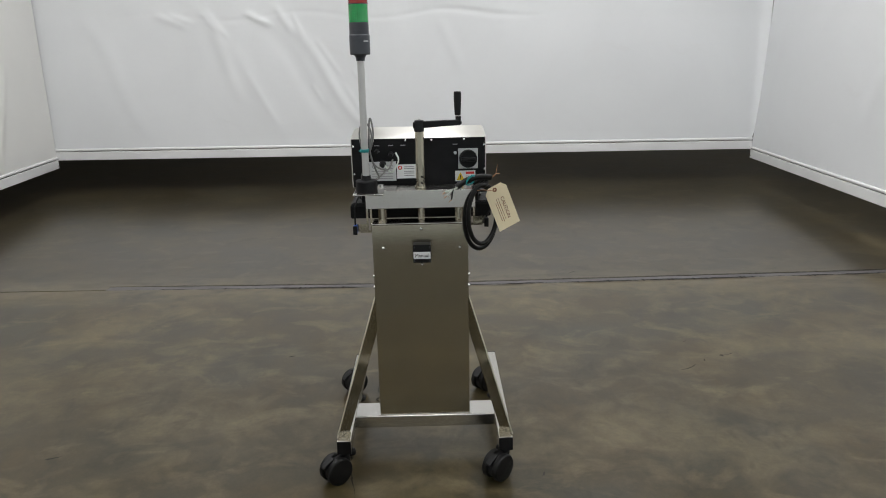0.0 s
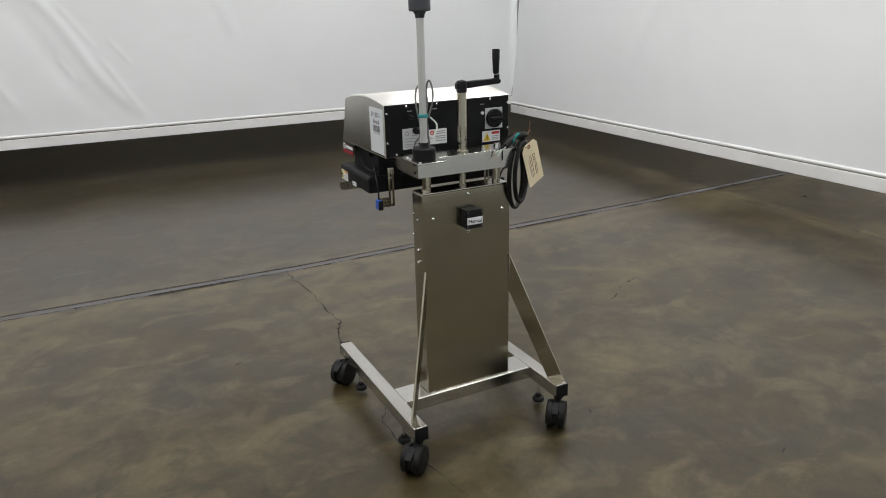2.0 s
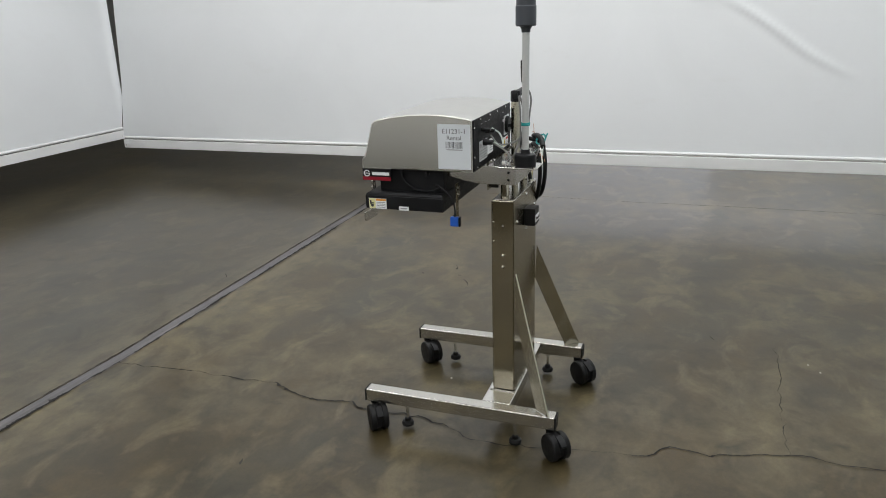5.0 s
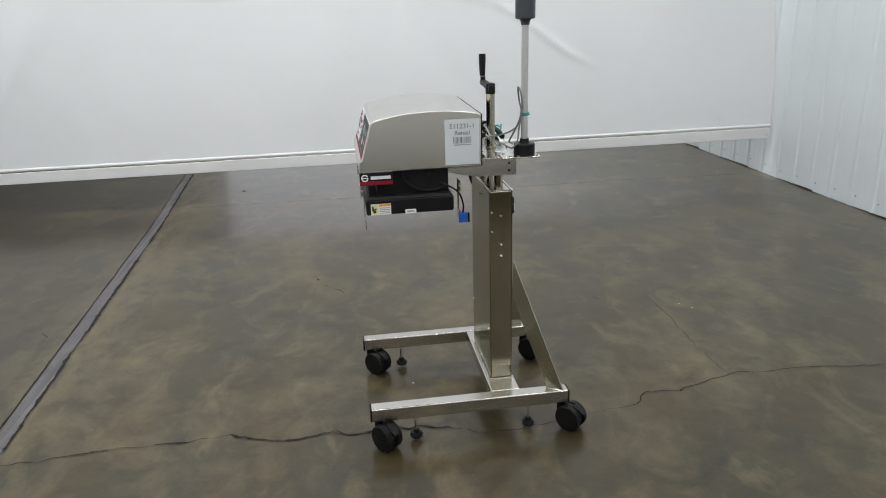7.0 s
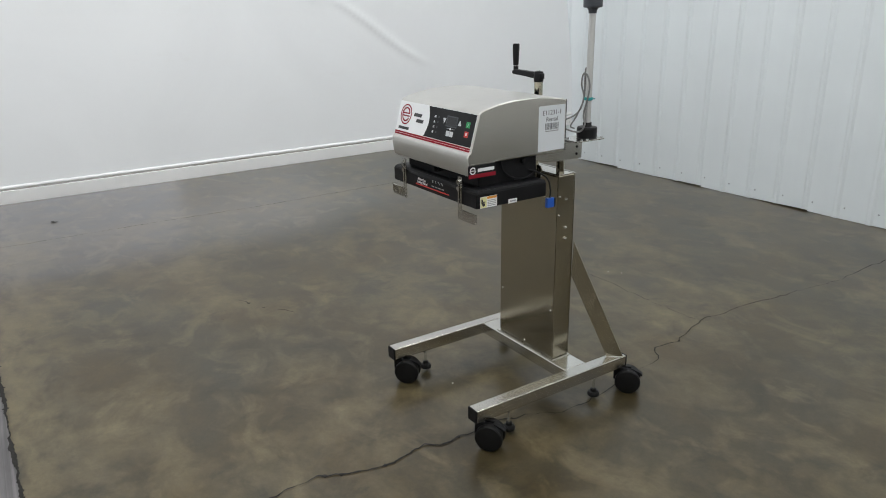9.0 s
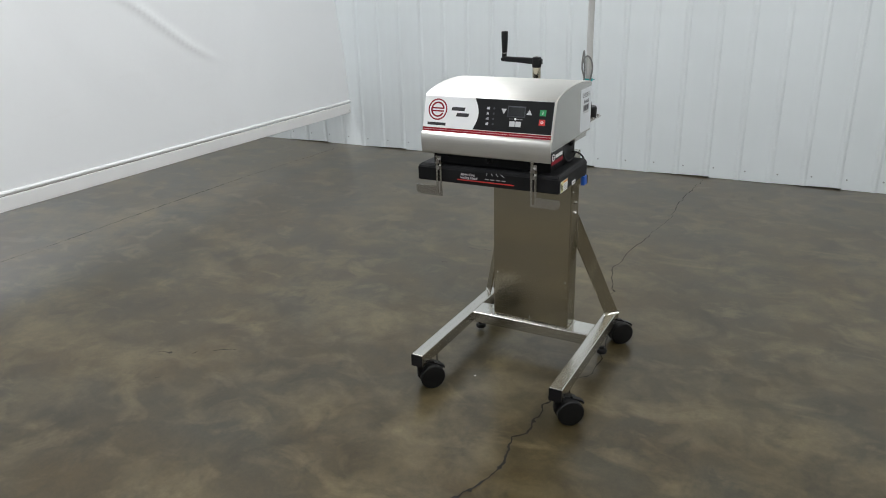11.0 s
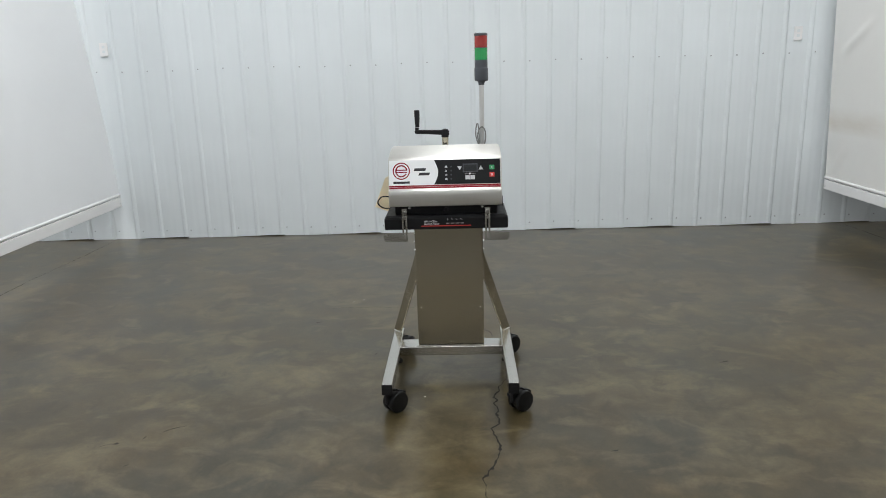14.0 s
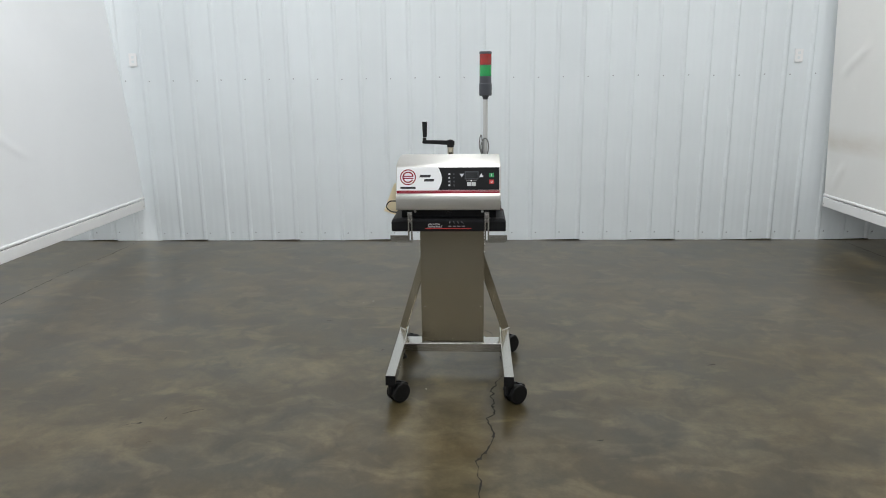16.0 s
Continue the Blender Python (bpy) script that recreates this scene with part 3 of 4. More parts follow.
part("top_plate", box(-0.174, 0.174, -0.188, -0.115, 0.9372, 0.9402, 0.001), M_STEEL_X, column)


def dome_screw(parent, at, normal, r=0.0065, h=0.004, material=None):
    n = Vector(normal)
    bm = moved(lathe([(r, -0.002), (r, h * 0.4), (r * 0.7, h), (0.0, h * 1.1)], seg=12), Matrix.Translation(at) @ n.to_track_quat("Z", "Y").to_matrix().to_4x4())
    return part("screw", bm, material or M_CHROME, parent)


for u, z in ((-0.137, 0.848), (0.145, 0.846), (0.004, 0.92), (0.004, 0.783)):
    dome_screw(column, (u, -0.1972, z), (0, -1, 0))
for u, z in ((-0.158, 0.375), (0.155, 0.375), (0.0, 0.181), (0.0, 0.885)):
    dome_screw(column, (u, -0.1085, z), (0, 1, 0), 0.005)
for z in (0.84, 0.727, 0.682):
    for s in (-1, 1):
        dome_screw(column, (s * 0.177, -0.153, z), (s, 0, 0), 0.0065 if z < 0.8 else 0.0055, 0.007 if z < 0.8 else 0.004)
for z in (0.855, 0.78):
    for s in (-1, 1):
        dome_screw(column, (s * 0.177, -0.118, z), (s, 0, 0), 0.004, 0.004)

# braces from the legs' rear ends up to the column
for s in (-1, 1):
    pts = [(s * 0.329, -0.366, 0.162), (s * 0.287, -0.312, 0.162), (s * 0.1775, -0.197, 0.515), (s * 0.1775, -0.2035, 0.66)]
    p = [Vector(q) for q in pts]
    n = (p[1] - p[0]).cross(p[3] - p[0]).normalized() * 0.0035
    bm = bmesh.new()
    lo, hi = [bm.verts.new(q - n) for q in p], [bm.verts.new(q + n) for q in p]
    bm.faces.new(lo)
    bm.faces.new(hi[::-1])
    for k in range(4):
        bm.faces.new((lo[k], hi[k], hi[(k + 1) % 4], lo[(k + 1) % 4]))
    bmesh.ops.recalc_face_normals(bm, faces=bm.faces[:])
    bmesh.ops.bevel(bm, geom=bm.edges[:], offset=0.0012, segments=1, affect="EDGES")
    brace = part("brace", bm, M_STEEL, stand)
    weld = hose([(s * 0.332, -0.362, 0.161), (s * 0.308, -0.336, 0.1625), (s * 0.284, -0.308, 0.161)], 0.0035, 4, 6)
    part("weld_bead", weld, M_CHROME, brace)


def caster(at, yaw):
    """Twin-wheel caster with a hooded fork and a brake tab."""
    m = Matrix.Translation(at) @ Matrix.Rotation(radians(yaw), 4, "Z")
    # local x: the axle; local y: the trail
    R, W = 0.0525, 0.025
    hood = rod((-0.011, -0.045, R), (0.011, -0.045, R), R * 0.86, seg=24)
    stem = rod((0, 0, 0.07), (0, 0, LEG_Z0 + 0.001), 0.011, seg=14)
    collar = rod((0, 0, 0.096), (0, 0, LEG_Z0), 0.018, seg=16, bevel=0.002)
    block = box(-0.0115, 0.0115, -0.054, 0.014, 0.05, 0.099, 0.004)
    body = part("caster", moved(merge(hood, stem, collar, block), m), M_BLACK, stand, "black twin-wheel caster")
    for s in (-1, 1):
        prof = [(R * 0.55, 0.0), (R * 0.94, 0.0), (R, 0.003), (R, W - 0.005), (R * 0.93, W - 0.001), (R * 0.6, W + 0.001), (R * 0.3, W + 0.002), (0.0, W + 0.002)]
        w = lathe(prof, seg=32)
        w = moved(w, Matrix.Translation((s * 0.0115, -0.045, R)) @ Matrix.Rotation(s * math.pi / 2, 4, "Y"))
        part("wheel", moved(w, m), M_RUBBER, body)
    lever = prism([(-0.104, 0.083), (-0.092, 0.093), (-0.058, 0.1068), (-0.058, 0.100), (-0.090, 0.084), (-0.100, 0.074)], "x", -0.012, 0.012, 0.0015)
    part("brake_lever", moved(lever, m), M_BLACK, body)


for s, v in ((-1, -0.36), (1, -0.36), (-1, 0.36), (1, 0.36)):
    caster((s * LEG_U, v - 0.006, 0), -48 + {(-1, -0.36): 0, (1, -0.36): 4, (-1, 0.36): -5, (1, 0.36): 3}[(s, v)])


def levelling_foot(u, v):
    stem = merge(rod((u, v, 0.03), (u, v, LEG_Z0), 0.0055, seg=10), rod((u, v, 0.093), (u, v, LEG_Z0), 0.011, seg=6))
    foot = part("levelling_foot", stem, M_CHROME, stand)
    pad = lathe([(0.018, 0.014), (0.024, 0.017), (0.025, 0.026), (0.021, 0.033), (0.013, 0.036), (0.012, 0.046), (0.007, 0.048)], (u, v, 0), 20)
    part("pad", pad, M_RUBBER, foot, "black rubber pad")


for u in (-LEG_U, LEG_U):
    levelling_foot(u, 0.212)
    levelling_foot(u, -0.232)

# lifting yoke: two guide rods, a centre screw, a bent cross plate with side arms, the crank
for u, r in ((-0.138, 0.016), (0.146, 0.016), (0.006, 0.0125)):
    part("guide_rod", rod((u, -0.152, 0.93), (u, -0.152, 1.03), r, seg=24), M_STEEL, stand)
YZ0, YZ1 = 1.0, 1.066
yoke_back = box(-0.194, 0.203, -0.207, -0.203, YZ0, YZ1, 0.0012)
yoke_top = box(-0.194, 0.203, -0.205, -0.1, YZ1 - 0.004, YZ1, 0.0012)
yoke = part("yoke", merge(yoke_back, yoke_top), M_STEEL_X, stand)
for u in (-0.194, 0.199):
    arm = prism([(-0.205, YZ0), (-0.205, YZ1), (0.06, YZ1), (0.12, 1.049), (0.12, 1.041), (-0.02, 1.008), (-0.07, YZ0)], "x", u, u + 0.004, 0.001)
    part("arm", arm, M_STEEL_Y, yoke)
for u in (-0.194, 0.203):
    for v, z in ((-0.18, 1.045), (-0.18, 1.018), (0.02, 1.045)):
        dome_screw(yoke, (u, v, z), (-1 if u < 0 else 1, 0, 0), 0.005, 0.003, M_BLACK)
for u in (-0.14, 0.15):
    part("bolt", rod((u, -0.15, YZ1), (u, -0.15, YZ1 + 0.012), 0.011, seg=6), M_CHROME, yoke)

post = part("crank_post", rod((0.006, -0.155, YZ1), (0.006, -0.155, 1.276), 0.0165, seg=28), M_STEEL, stand)
part("collar", rod((0.006, -0.155, YZ1), (0.006, -0.155, YZ1 + 0.006), 0.021, seg=28, bevel=0.001), M_STEEL, post)
for z in (1.085, 1.108):
    part("set_screw", rod((0.011, -0.173, z), (0.010, -0.168, z), 0.0035, seg=10), M_BLACK, post)
hub = lathe([(0.0165, 1.27), (0.0185, 1.273), (0.0185, 1.302), (0.0165, 1.309), (0.007, 1.311)], (0.006, -0.155, 0), 24)
arm = prism([(-0.016, 1.303), (-0.016, 1.281), (0.03, 1.283), (0.09, 1.2875), (0.153, 1.2905), (0.159, 1.295), (0.159, 1.304), (0.145, 1.3095), (0.03, 1.3065)], "y", -0.166, -0.144, 0.003)
crank = part("crank_handle", merge(hub, arm, rod((0.147, -0.155, 1.30), (0.147, -0.155, 1.322), 0.010, seg=16)), M_BLACK, stand, "black cranked lifting handle")
grip = lathe([(0.008, 1.324), (0.0105, 1.326), (0.0118, 1.345), (0.0135, 1.385), (0.0135, 1.404), (0.012, 1.408), (0.0, 1.4085)], (0.145, -0.153, 0), 20)
part("grip", grip, M_BLACK, crank)
part("cap_screw", rod((0.006, -0.155, 1.3105), (0.006, -0.155, 1.3145), 0.0055, seg=12, bevel=0.001), M_CHROME, crank)
part("pin", rod((0.146, -0.154, 1.308), (0.146, -0.154, 1.328), 0.007, seg=14), M_CHROME, crank)

# small black junction box on the column's back
JZ = 0.012
jb = part("switch_box", box(-0.0275, 0.0385, -0.240, -0.197, 0.79 + JZ, 0.858 + JZ, 0.003), M_BLACK, stand, "small black box marked Manual")
part("plate", box(-0.0255, 0.0365, -0.2425, -0.2402, 0.806 + JZ, 0.832 + JZ, 0.0006), M_WHITE, jb, "white name plate")
part("lettering", lettering("Manual", 0.019, Matrix.Translation((0.0055, -0.2428, 0.818 + JZ)) @ pose(0, 0, 0, 90)), M_INK, jb)
for u in (-0.022, 0.033):
    for z in (0.798, 0.850):
        dome_screw(jb, (u, -0.24, z + JZ), (0, -1, 0), 0.003, 0.002, M_SLATE)

# ---- the sealer on the stand ----
sealer = thing("cap_sealer", BASE, "brushed stainless cap sealer with a curved hood and black sealing head", "sealing machine")
HW = 0.2525
hood_profile = [(-0.066, 1.052), (-0.066, 1.2355), (-0.05, 1.2405), (0.0, 1.248), (0.06, 1.2535), (0.12, 1.2535), (0.18, 1.2505), (0.235, 1.2435), (0.27, 1.2365), (0.293, 1.231), (0.304, 1.2275), (0.3105, 1.2238), (0.3145, 1.2205), (0.3172, 1.2165),
                (0.352, 1.095), (0.3612, 1.0895), (0.3648, 1.080), (0.3648, 1.065), (0.3624, 1.040), (0.3578, 1.0155), (0.3515, 1.013), (0.349, 1.052)]
housing = part("housing", prism(hood_profile, "x", -HW, HW, 0.004, 3), M_HOOD, sealer, angle=30)
housing.data.materials.append(M_HOODSIDE)
for poly in housing.data.polygons:   # the two end plates are brushed the other way
    if abs(poly.normal.x) > 0.97:
        poly.material_index = 1
for s in (-1, 1):
    part("lip_return", box(s * HW - (0.002 if s > 0 else 0), s * HW + (0 if s > 0 else 0.002), 0.25, 0.3565, 1.014, 1.056, 0.0008), M_STEEL_Y, housing)

# control face on the sloping front: x across, y up the slope, z out of it
P0, P1 = Vector((0, 0.3525, 1.0945)), Vector((0, 0.3172, 1.2175))
up = (P1 - P0).normalized()
outw = Vector((0, up.z, -up.y))
FACE = Matrix(((-1, 0, 0, 0), (0, up.y, outw.y, P0.y), (0, up.z, outw.z, P0.z), (0, 0, 0, 1)))
FH = (P1 - P0).length


def on_face(bm):
    return moved(bm, FACE)


def fbox(x0, x1, y0, y1, h=0.0008, z=0.0):
    return on_face(box(x0, x1, y0, y1, z, z + h))


face = part("control_face", fbox(-0.249, 0.247, 0.0, FH - 0.001, 0.0012), M_WHITE, sealer, "printed control face, white and black")
arc = [(-0.048 + 0.018 * math.sin(math.pi * k / 14), 0.0165 + (FH - 0.0185) * k / 14) for k in range(15)]
part("black_field", on_face(prism(arc + [(0.246, FH - 0.002), (0.246, 0.0165)], "z", 0.0012, 0.002)), M_BLACK, face)
part("red_stripe", fbox(-0.249, 0.247, 0.0005, 0.0068, 0.0008, 0.0012), M_RED, face)
part("red_stripe", fbox(-0.249, 0.247, 0.0080, 0.0143, 0.0008, 0.0012), M_RED, face)


def ring_bm(cx, cy, r0, r1, a0=0.0, a1=360.0, n=40, z0=0.0012, z1=0.002):
    arcs = [radians(a0 + (a1 - a0) * k / n) for k in range(n + 1)]
    bm = bmesh.new()
    cols = [[bm.verts.new((cx + r * math.cos(a), cy + r * math.sin(a), z)) for r, z in ((r0, z0), (r1, z0), (r1, z1), (r0, z1))] for a in arcs]
    for p, q in zip(cols, cols[1:]):
        for k in range(4):
            bm.faces.new((p[k], q[k], q[(k + 1) % 4], p[(k + 1) % 4]))
    if a1 - a0 < 359:
        bm.faces.new(cols[0])
        bm.faces.new(cols[-1][::-1])
    return bm


ex, ey = -0.194, 0.079
part("emblem", on_face(merge(ring_bm(ex, ey, 0.0335, 0.0385), ring_bm(ex, ey, 0.0215, 0.0275, 12, 330), box(ex - 0.024, ex + 0.026, ey + 0.002, ey + 0.007, 0.0012, 0.002), box(ex - 0.024, ex + 0.026, ey - 0.008, ey - 0.003, 0.0012, 0.002))), M_RED, face, "round red emblem")
part("wordmark", fbox(ex - 0.037, ex + 0.037, 0.0225, 0.0325, 0.0006, 0.0012), M_INK, face)
for x0, x1, y0 in ((-0.139, -0.087, 0.078), (-0.118, -0.070, 0.058)):
    part("wordmark", on_face(prism([(x0, y0), (x1, y0), (x1 + 0.004, y0 + 0.0125), (x0 + 0.004, y0 + 0.0125)], "z", 0.0012, 0.0018)), M_INK, face)
part("display", on_face(box(0.080, 0.146, 0.068, 0.106, 0.002, 0.0032, 0.001)), M_SLATE, face)
part("display_window", fbox(0.084, 0.142, 0.072, 0.102, 0.0006, 0.0032), M_RECESS, face)
for cx, d in ((0.066, -1), (0.160, 1)):
    part("arrow_key", on_face(prism([(cx - 0.010, 0.087 - 0.008 * d), (cx + 0.010, 0.087 - 0.008 * d), (cx, 0.087 + 0.010 * d)], "z", 0.002, 0.0026)), M_SILVER, face)
for x0 in (0.091, 0.113):
    part("key", fbox(x0, x0 + 0.020, 0.036, 0.054, 0.0006, 0.002), M_SILVER, face)
part("indicator", on_face(ring_bm(0.111, 0.062, 0.0, 0.004, z0=0.002, z1=0.0026)), M_WHITE, face)
part("line", fbox(0.088, 0.138, 0.0612, 0.0626, 0.0004, 0.002), M_GREYINK, face)
part("start_key", fbox(0.198, 0.220, 0.078, 0.098, 0.0008, 0.002), M_GREENBTN, face, "green start key")
part("stop_key", fbox(0.198, 0.220, 0.046, 0.066, 0.0008, 0.002), M_REDBTN, face, "red stop key")
part("mark", fbox(0.2078, 0.2098, 0.083, 0.093, 0.0004, 0.0028), M_WHITE, face)
part("mark", on_face(ring_bm(0.209, 0.056, 0.0028, 0.0046, z0=0.0028, z1=0.0032)), M_WHITE, face)
for y in (0.094, 0.076, 0.058, 0.040):
    part("symbol", on_face(prism([(0.0, y - 0.004), (0.011, y - 0.004), (0.0055 if y == 0.076 else 0.010, y + 0.005), (0.004 if y == 0.076 else 0.002, y + 0.003)], "z", 0.002, 0.0025)), M_GREYINK if y == 0.058 else M_SILVER, face)
    part("indicator", on_face(ring_bm(0.028, y, 0.0, 0.0035, n=16, z0=0.002, z1=0.0026)), M_SLATE, face)

# stickers on the hood's west side; x runs towards the back there
SIDE = Matrix(((0, 0, -1, -HW), (-1, 0, 0, 0), (0, 1, 0, 0), (0, 0, 0, 1)))


def on_side(bm):
    return moved(bm, SIDE)


sheet = part("rental_label", on_side(box(-0.062, 0.060, 1.062, 1.2215, 0.0, 0.0008)), M_SHEET, housing, "white sheet with a number and barcode")
part("lettering", on_side(lettering("E11231-1", 0.0235, Matrix.Translation((-0.001, 1.196, 0.0009)))), M_FADED, sheet)
part("lettering", on_side(lettering("Rental", 0.0215, Matrix.Translation((-0.001, 1.173, 0.0009)))), M_FADED, sheet)
rng = random.Random(5)
x = -0.032
bars = []
while x < 0.031:
    w = rng.choice((0.0012, 0.0012, 0.0024, 0.0036))
    bars.append(box(x, min(x + w, 0.032), 1.137, 1.160, 0.0008, 0.0012))
    x += w + rng.choice((0.0014, 0.0024))
part("barcode", on_side(merge(*bars)), M_FADED, sheet)
part("line", on_side(box(-0.03, 0.03, 1.130, 1.1335, 0.0008, 0.0012)), M_GREYINK, sheet)
plate = part("name_plate", on_side(box(-0.3635, -0.249, 1.0075, 1.0515, 0.0005, 0.0025, 0.0006)), M_BLACK, housing, "black and red plate with an emblem")
part("red_field", on_side(box(-0.3625, -0.250, 1.0085, 1.0215, 0.0025, 0.003)), M_RED, plate)
part("emblem", on_side(merge(ring_bm(-0.3455, 1.034, 0.0085, 0.0125, 25, 360, z0=0.0029, z1=0.0034), box(-0.355, -0.335, 1.0325, 1.0355, 0.0029, 0.0034))), M_WHITE, plate)
part("wordmark", on_side(box(-0.325, -0.256, 1.028, 1.0395, 0.0025, 0.003)), M_WHITE, plate)

# black rear panel with its screws, switch, sockets and stickers
rear = part("rear_panel", box(-0.249, 0.249, -0.0705, -0.0655, 1.054, 1.235, 0.0008), M_BLACKPAINT, sealer, "black rear panel")
for u, z in ((-0.243, 1.208), (-0.243, 1.105), (-0.168, 1.2275), (-0.048, 1.2275), (0.049, 1.2275), (0.170, 1.2275), (0.245, 1.207), (0.245, 1.115), (0.245, 1.062), (-0.21, 1.062)):
    dome_screw(rear, (u, -0.0705, z), (0, -1, 0), 0.0045, 0.003)
sw = part("rotary_switch", box(0.148, 0.222, -0.0725, -0.0705, 1.118, 1.194, 0.0012), M_SILVER, rear, "grey plate with a black rotary switch")
knob = merge(moved(lathe([(0.034, 0), (0.034, 0.010), (0.031, 0.013), (0.0, 0.013)], seg=28), Matrix.Translation((0.185, -0.0725, 1.156)) @ pose(0, 0, 0, 90)),
             box(0.158, 0.212, -0.103, -0.084, 1.149, 1.163, 0.003))
part("knob", knob, M_BLACK, sw)
part("pilot_lamp", moved(lathe([(0.006, 0), (0.006, 0.004), (0.003, 0.006), (0, 0.006)], seg=14), Matrix.Translation((0.137, -0.0705, 1.178)) @ pose(0, 0, 0, 90)), M_SILVER, rear)
wl = part("warning_label", box(0.136, 0.212, -0.0713, -0.0705, 1.070, 1.110), M_WHITE, rear, "white warning label with a yellow triangle")
part("triangle", prism([(0.141, 1.074), (0.171, 1.074), (0.156, 1.104)], "y", -0.0719, -0.0713), M_YELLOW, wl)
part("mark", box(0.1545, 0.1575, -0.0724, -0.0719, 1.079, 1.094), M_INK, wl)
part("line", box(0.176, 0.208, -0.0718, -0.0713, 1.097, 1.106), M_REDBTN, wl)
for z in (1.089, 1.083, 1.077):
    part("line", box(0.176, 0.205, -0.0717, -0.0713, z - 0.0012, z + 0.0012), M_GREYINK, wl)
pl1 = part("rating_label", box(-0.186, -0.086, -0.0712, -0.0705, 1.077, 1.150, 0.0), M_SILVER, rear, "silver rating plate")
for z in (1.134, 1.124, 1.114, 1.104, 1.094, 1.086):
    part("line", box(-0.150 if z > 1.12 else -0.178, -0.098, -0.0716, -0.0712, z - 0.0014, z + 0.0014), M_GREYINK, pl1)
part("mark", moved(ring_bm(-0.168, 1.132, 0.005, 0.008, z0=0.0, z1=0.0005), Matrix(((1, 0, 0, 0), (0, 0, -1, -0.0712), (0, 1, 0, 0), (0, 0, 0, 1)))), M_GREYINK, pl1)
pl2 = part("notice_label", box(-0.083, -0.012, -0.0712, -0.0705, 1.085, 1.138), M_WHITE, rear, "white notice with a red mark")
part("mark", moved(ring_bm(-0.071, 1.126, 0.004, 0.0075, z0=0.0, z1=0.0005), Matrix(((1, 0, 0, 0), (0, 0, -1, -0.0712), (0, 1, 0, 0), (0, 0, 0, 1)))), M_REDBTN, pl2)
for z in (1.129, 1.122, 1.112, 1.105, 1.096):
    part("line", box(-0.056, -0.018, -0.0716, -0.0712, z - 0.0014, z + 0.0014), M_GREYINK, pl2)
for u in (-0.155, -0.103, -0.058, 0.137):
    part("line", box(u - 0.009, u + 0.009, -0.0710, -0.0705, 1.2085, 1.2115), M_GREYINK, rear)
part("line", box(-0.16, -0.145, -0.0710, -0.0705, 1.186, 1.189), M_GREYINK, rear)
for u, z, r in ((-0.135, 1.141, 0.0125), (-0.103, 1.178, 0.010), (-0.156, 1.19, 0.008)):
    part("socket", moved(lathe([(r, 0), (r, 0.012), (r * 0.8, 0.016), (r * 0.7, 0.034), (0, 0.034)], seg=18), Matrix.Translation((u, -0.0705, z)) @ pose(0, 0, 0, 90)), M_BLACK, rear)

# the sealing head under the hood
HEAD_Z0 = 0.906
hb = bmesh.new()
rings = []
for u, v0, v1, z in ((0.279, 0.04, 0.347, HEAD_Z0), (0.279, 0.04, 0.347, 0.958), (0.270, 0.046, 0.336, 0.968)):
    rings.append([hb.verts.new(p) for p in ((-u, v0, z), (u, v0, z), (u, v1, z), (-u, v1, z))])
for a, b in zip(rings, rings[1:]):
    for k in range(4):
        hb.faces.new((a[k], a[(k + 1) % 4], b[(k + 1) % 4], b[k]))
hb.faces.new(rings[0][::-1])
hb.faces.new(rings[-1])
bmesh.ops.bevel(hb, geom=hb.edges[:], offset=0.003, segments=2, affect="EDGES")
head = part("sealing_head", hb, M_BLACKPAINT, sealer, "black powder-coated sealing head")
neck = part("neck", box(-0.232, 0.232, 0.05, 0.305, 0.966, 1.052, 0.004), M_BLACKPAINT, sealer, "black neck between hood and head")
for s in (-1, 1):
    for v in (0.115, 0.285):
        part("spacer", merge(rod((s * 0.232, v, 1.036), (s * 0.244, v, 1.036), 0.0095, seg=14, bevel=0.0015), rod((s * 0.244, v, 1.036), (s * 0.247, v, 1.036), 0.005, seg=8)), M_BLACK, neck)
    part("cable", hose([(s * 0.236, 0.215, 1.05), (s * 0.242, 0.205, 1.012), (s * 0.243, 0.16, 0.981), (s * 0.24, 0.10, 0.975), (s * 0.238, 0.06, 0.99)], 0.0036, 6, 8), M_BLACK, neck)
part("latch", merge(box(-0.012, 0.012, 0.30, 0.325, 0.985, 1.01, 0.003), rod((0, 0.325, 0.995), (0, 0.34, 0.995), 0.008, seg=14)), M_BLACK, head)
FRONT = Matrix(((-1, 0, 0, 0), (0, 0, 1, 0.347), (0, 1, 0, 0), (0, 0, 0, 1)))
part("lettering", moved(lettering("All-in-One", 0.0135, Matrix.Translation((-0.100, 0.9425, 0.0003)), 0.0004, 0.2, "LEFT"), FRONT), M_WHITE, head)
part("lettering", moved(lettering("Sealing Head", 0.0135, Matrix.Translation((-0.102, 0.931, 0.0003)), 0.0004, 0.2, "LEFT"), FRONT), M_WHITE, head)
part("red_stripe", moved(box(-0.113, 0.112, 0.9195, 0.9235, 0, 0.0008), FRONT), M_REDBTN, head)
for k in range(4):
    x = 0.006 + 0.022 * k
    part("mark", moved(prism([(x - 0.004 * k, 0.956), (x - 0.004 * k + 0.0018, 0.956), (x + 0.0018, 0.947), (x, 0.947)], "z", 0, 0.0008), FRONT), M_SILVER, head)
    part("line", moved(box(x - 0.007, x + 0.008, 0.931, 0.9345, 0, 0.0008), FRONT), M_GREYINK, head)
SIDEH = Matrix(((0, 0, -1, -0.279), (-1, 0, 0, 0), (0, 1, 0, 0), (0, 0, 0, 1)))
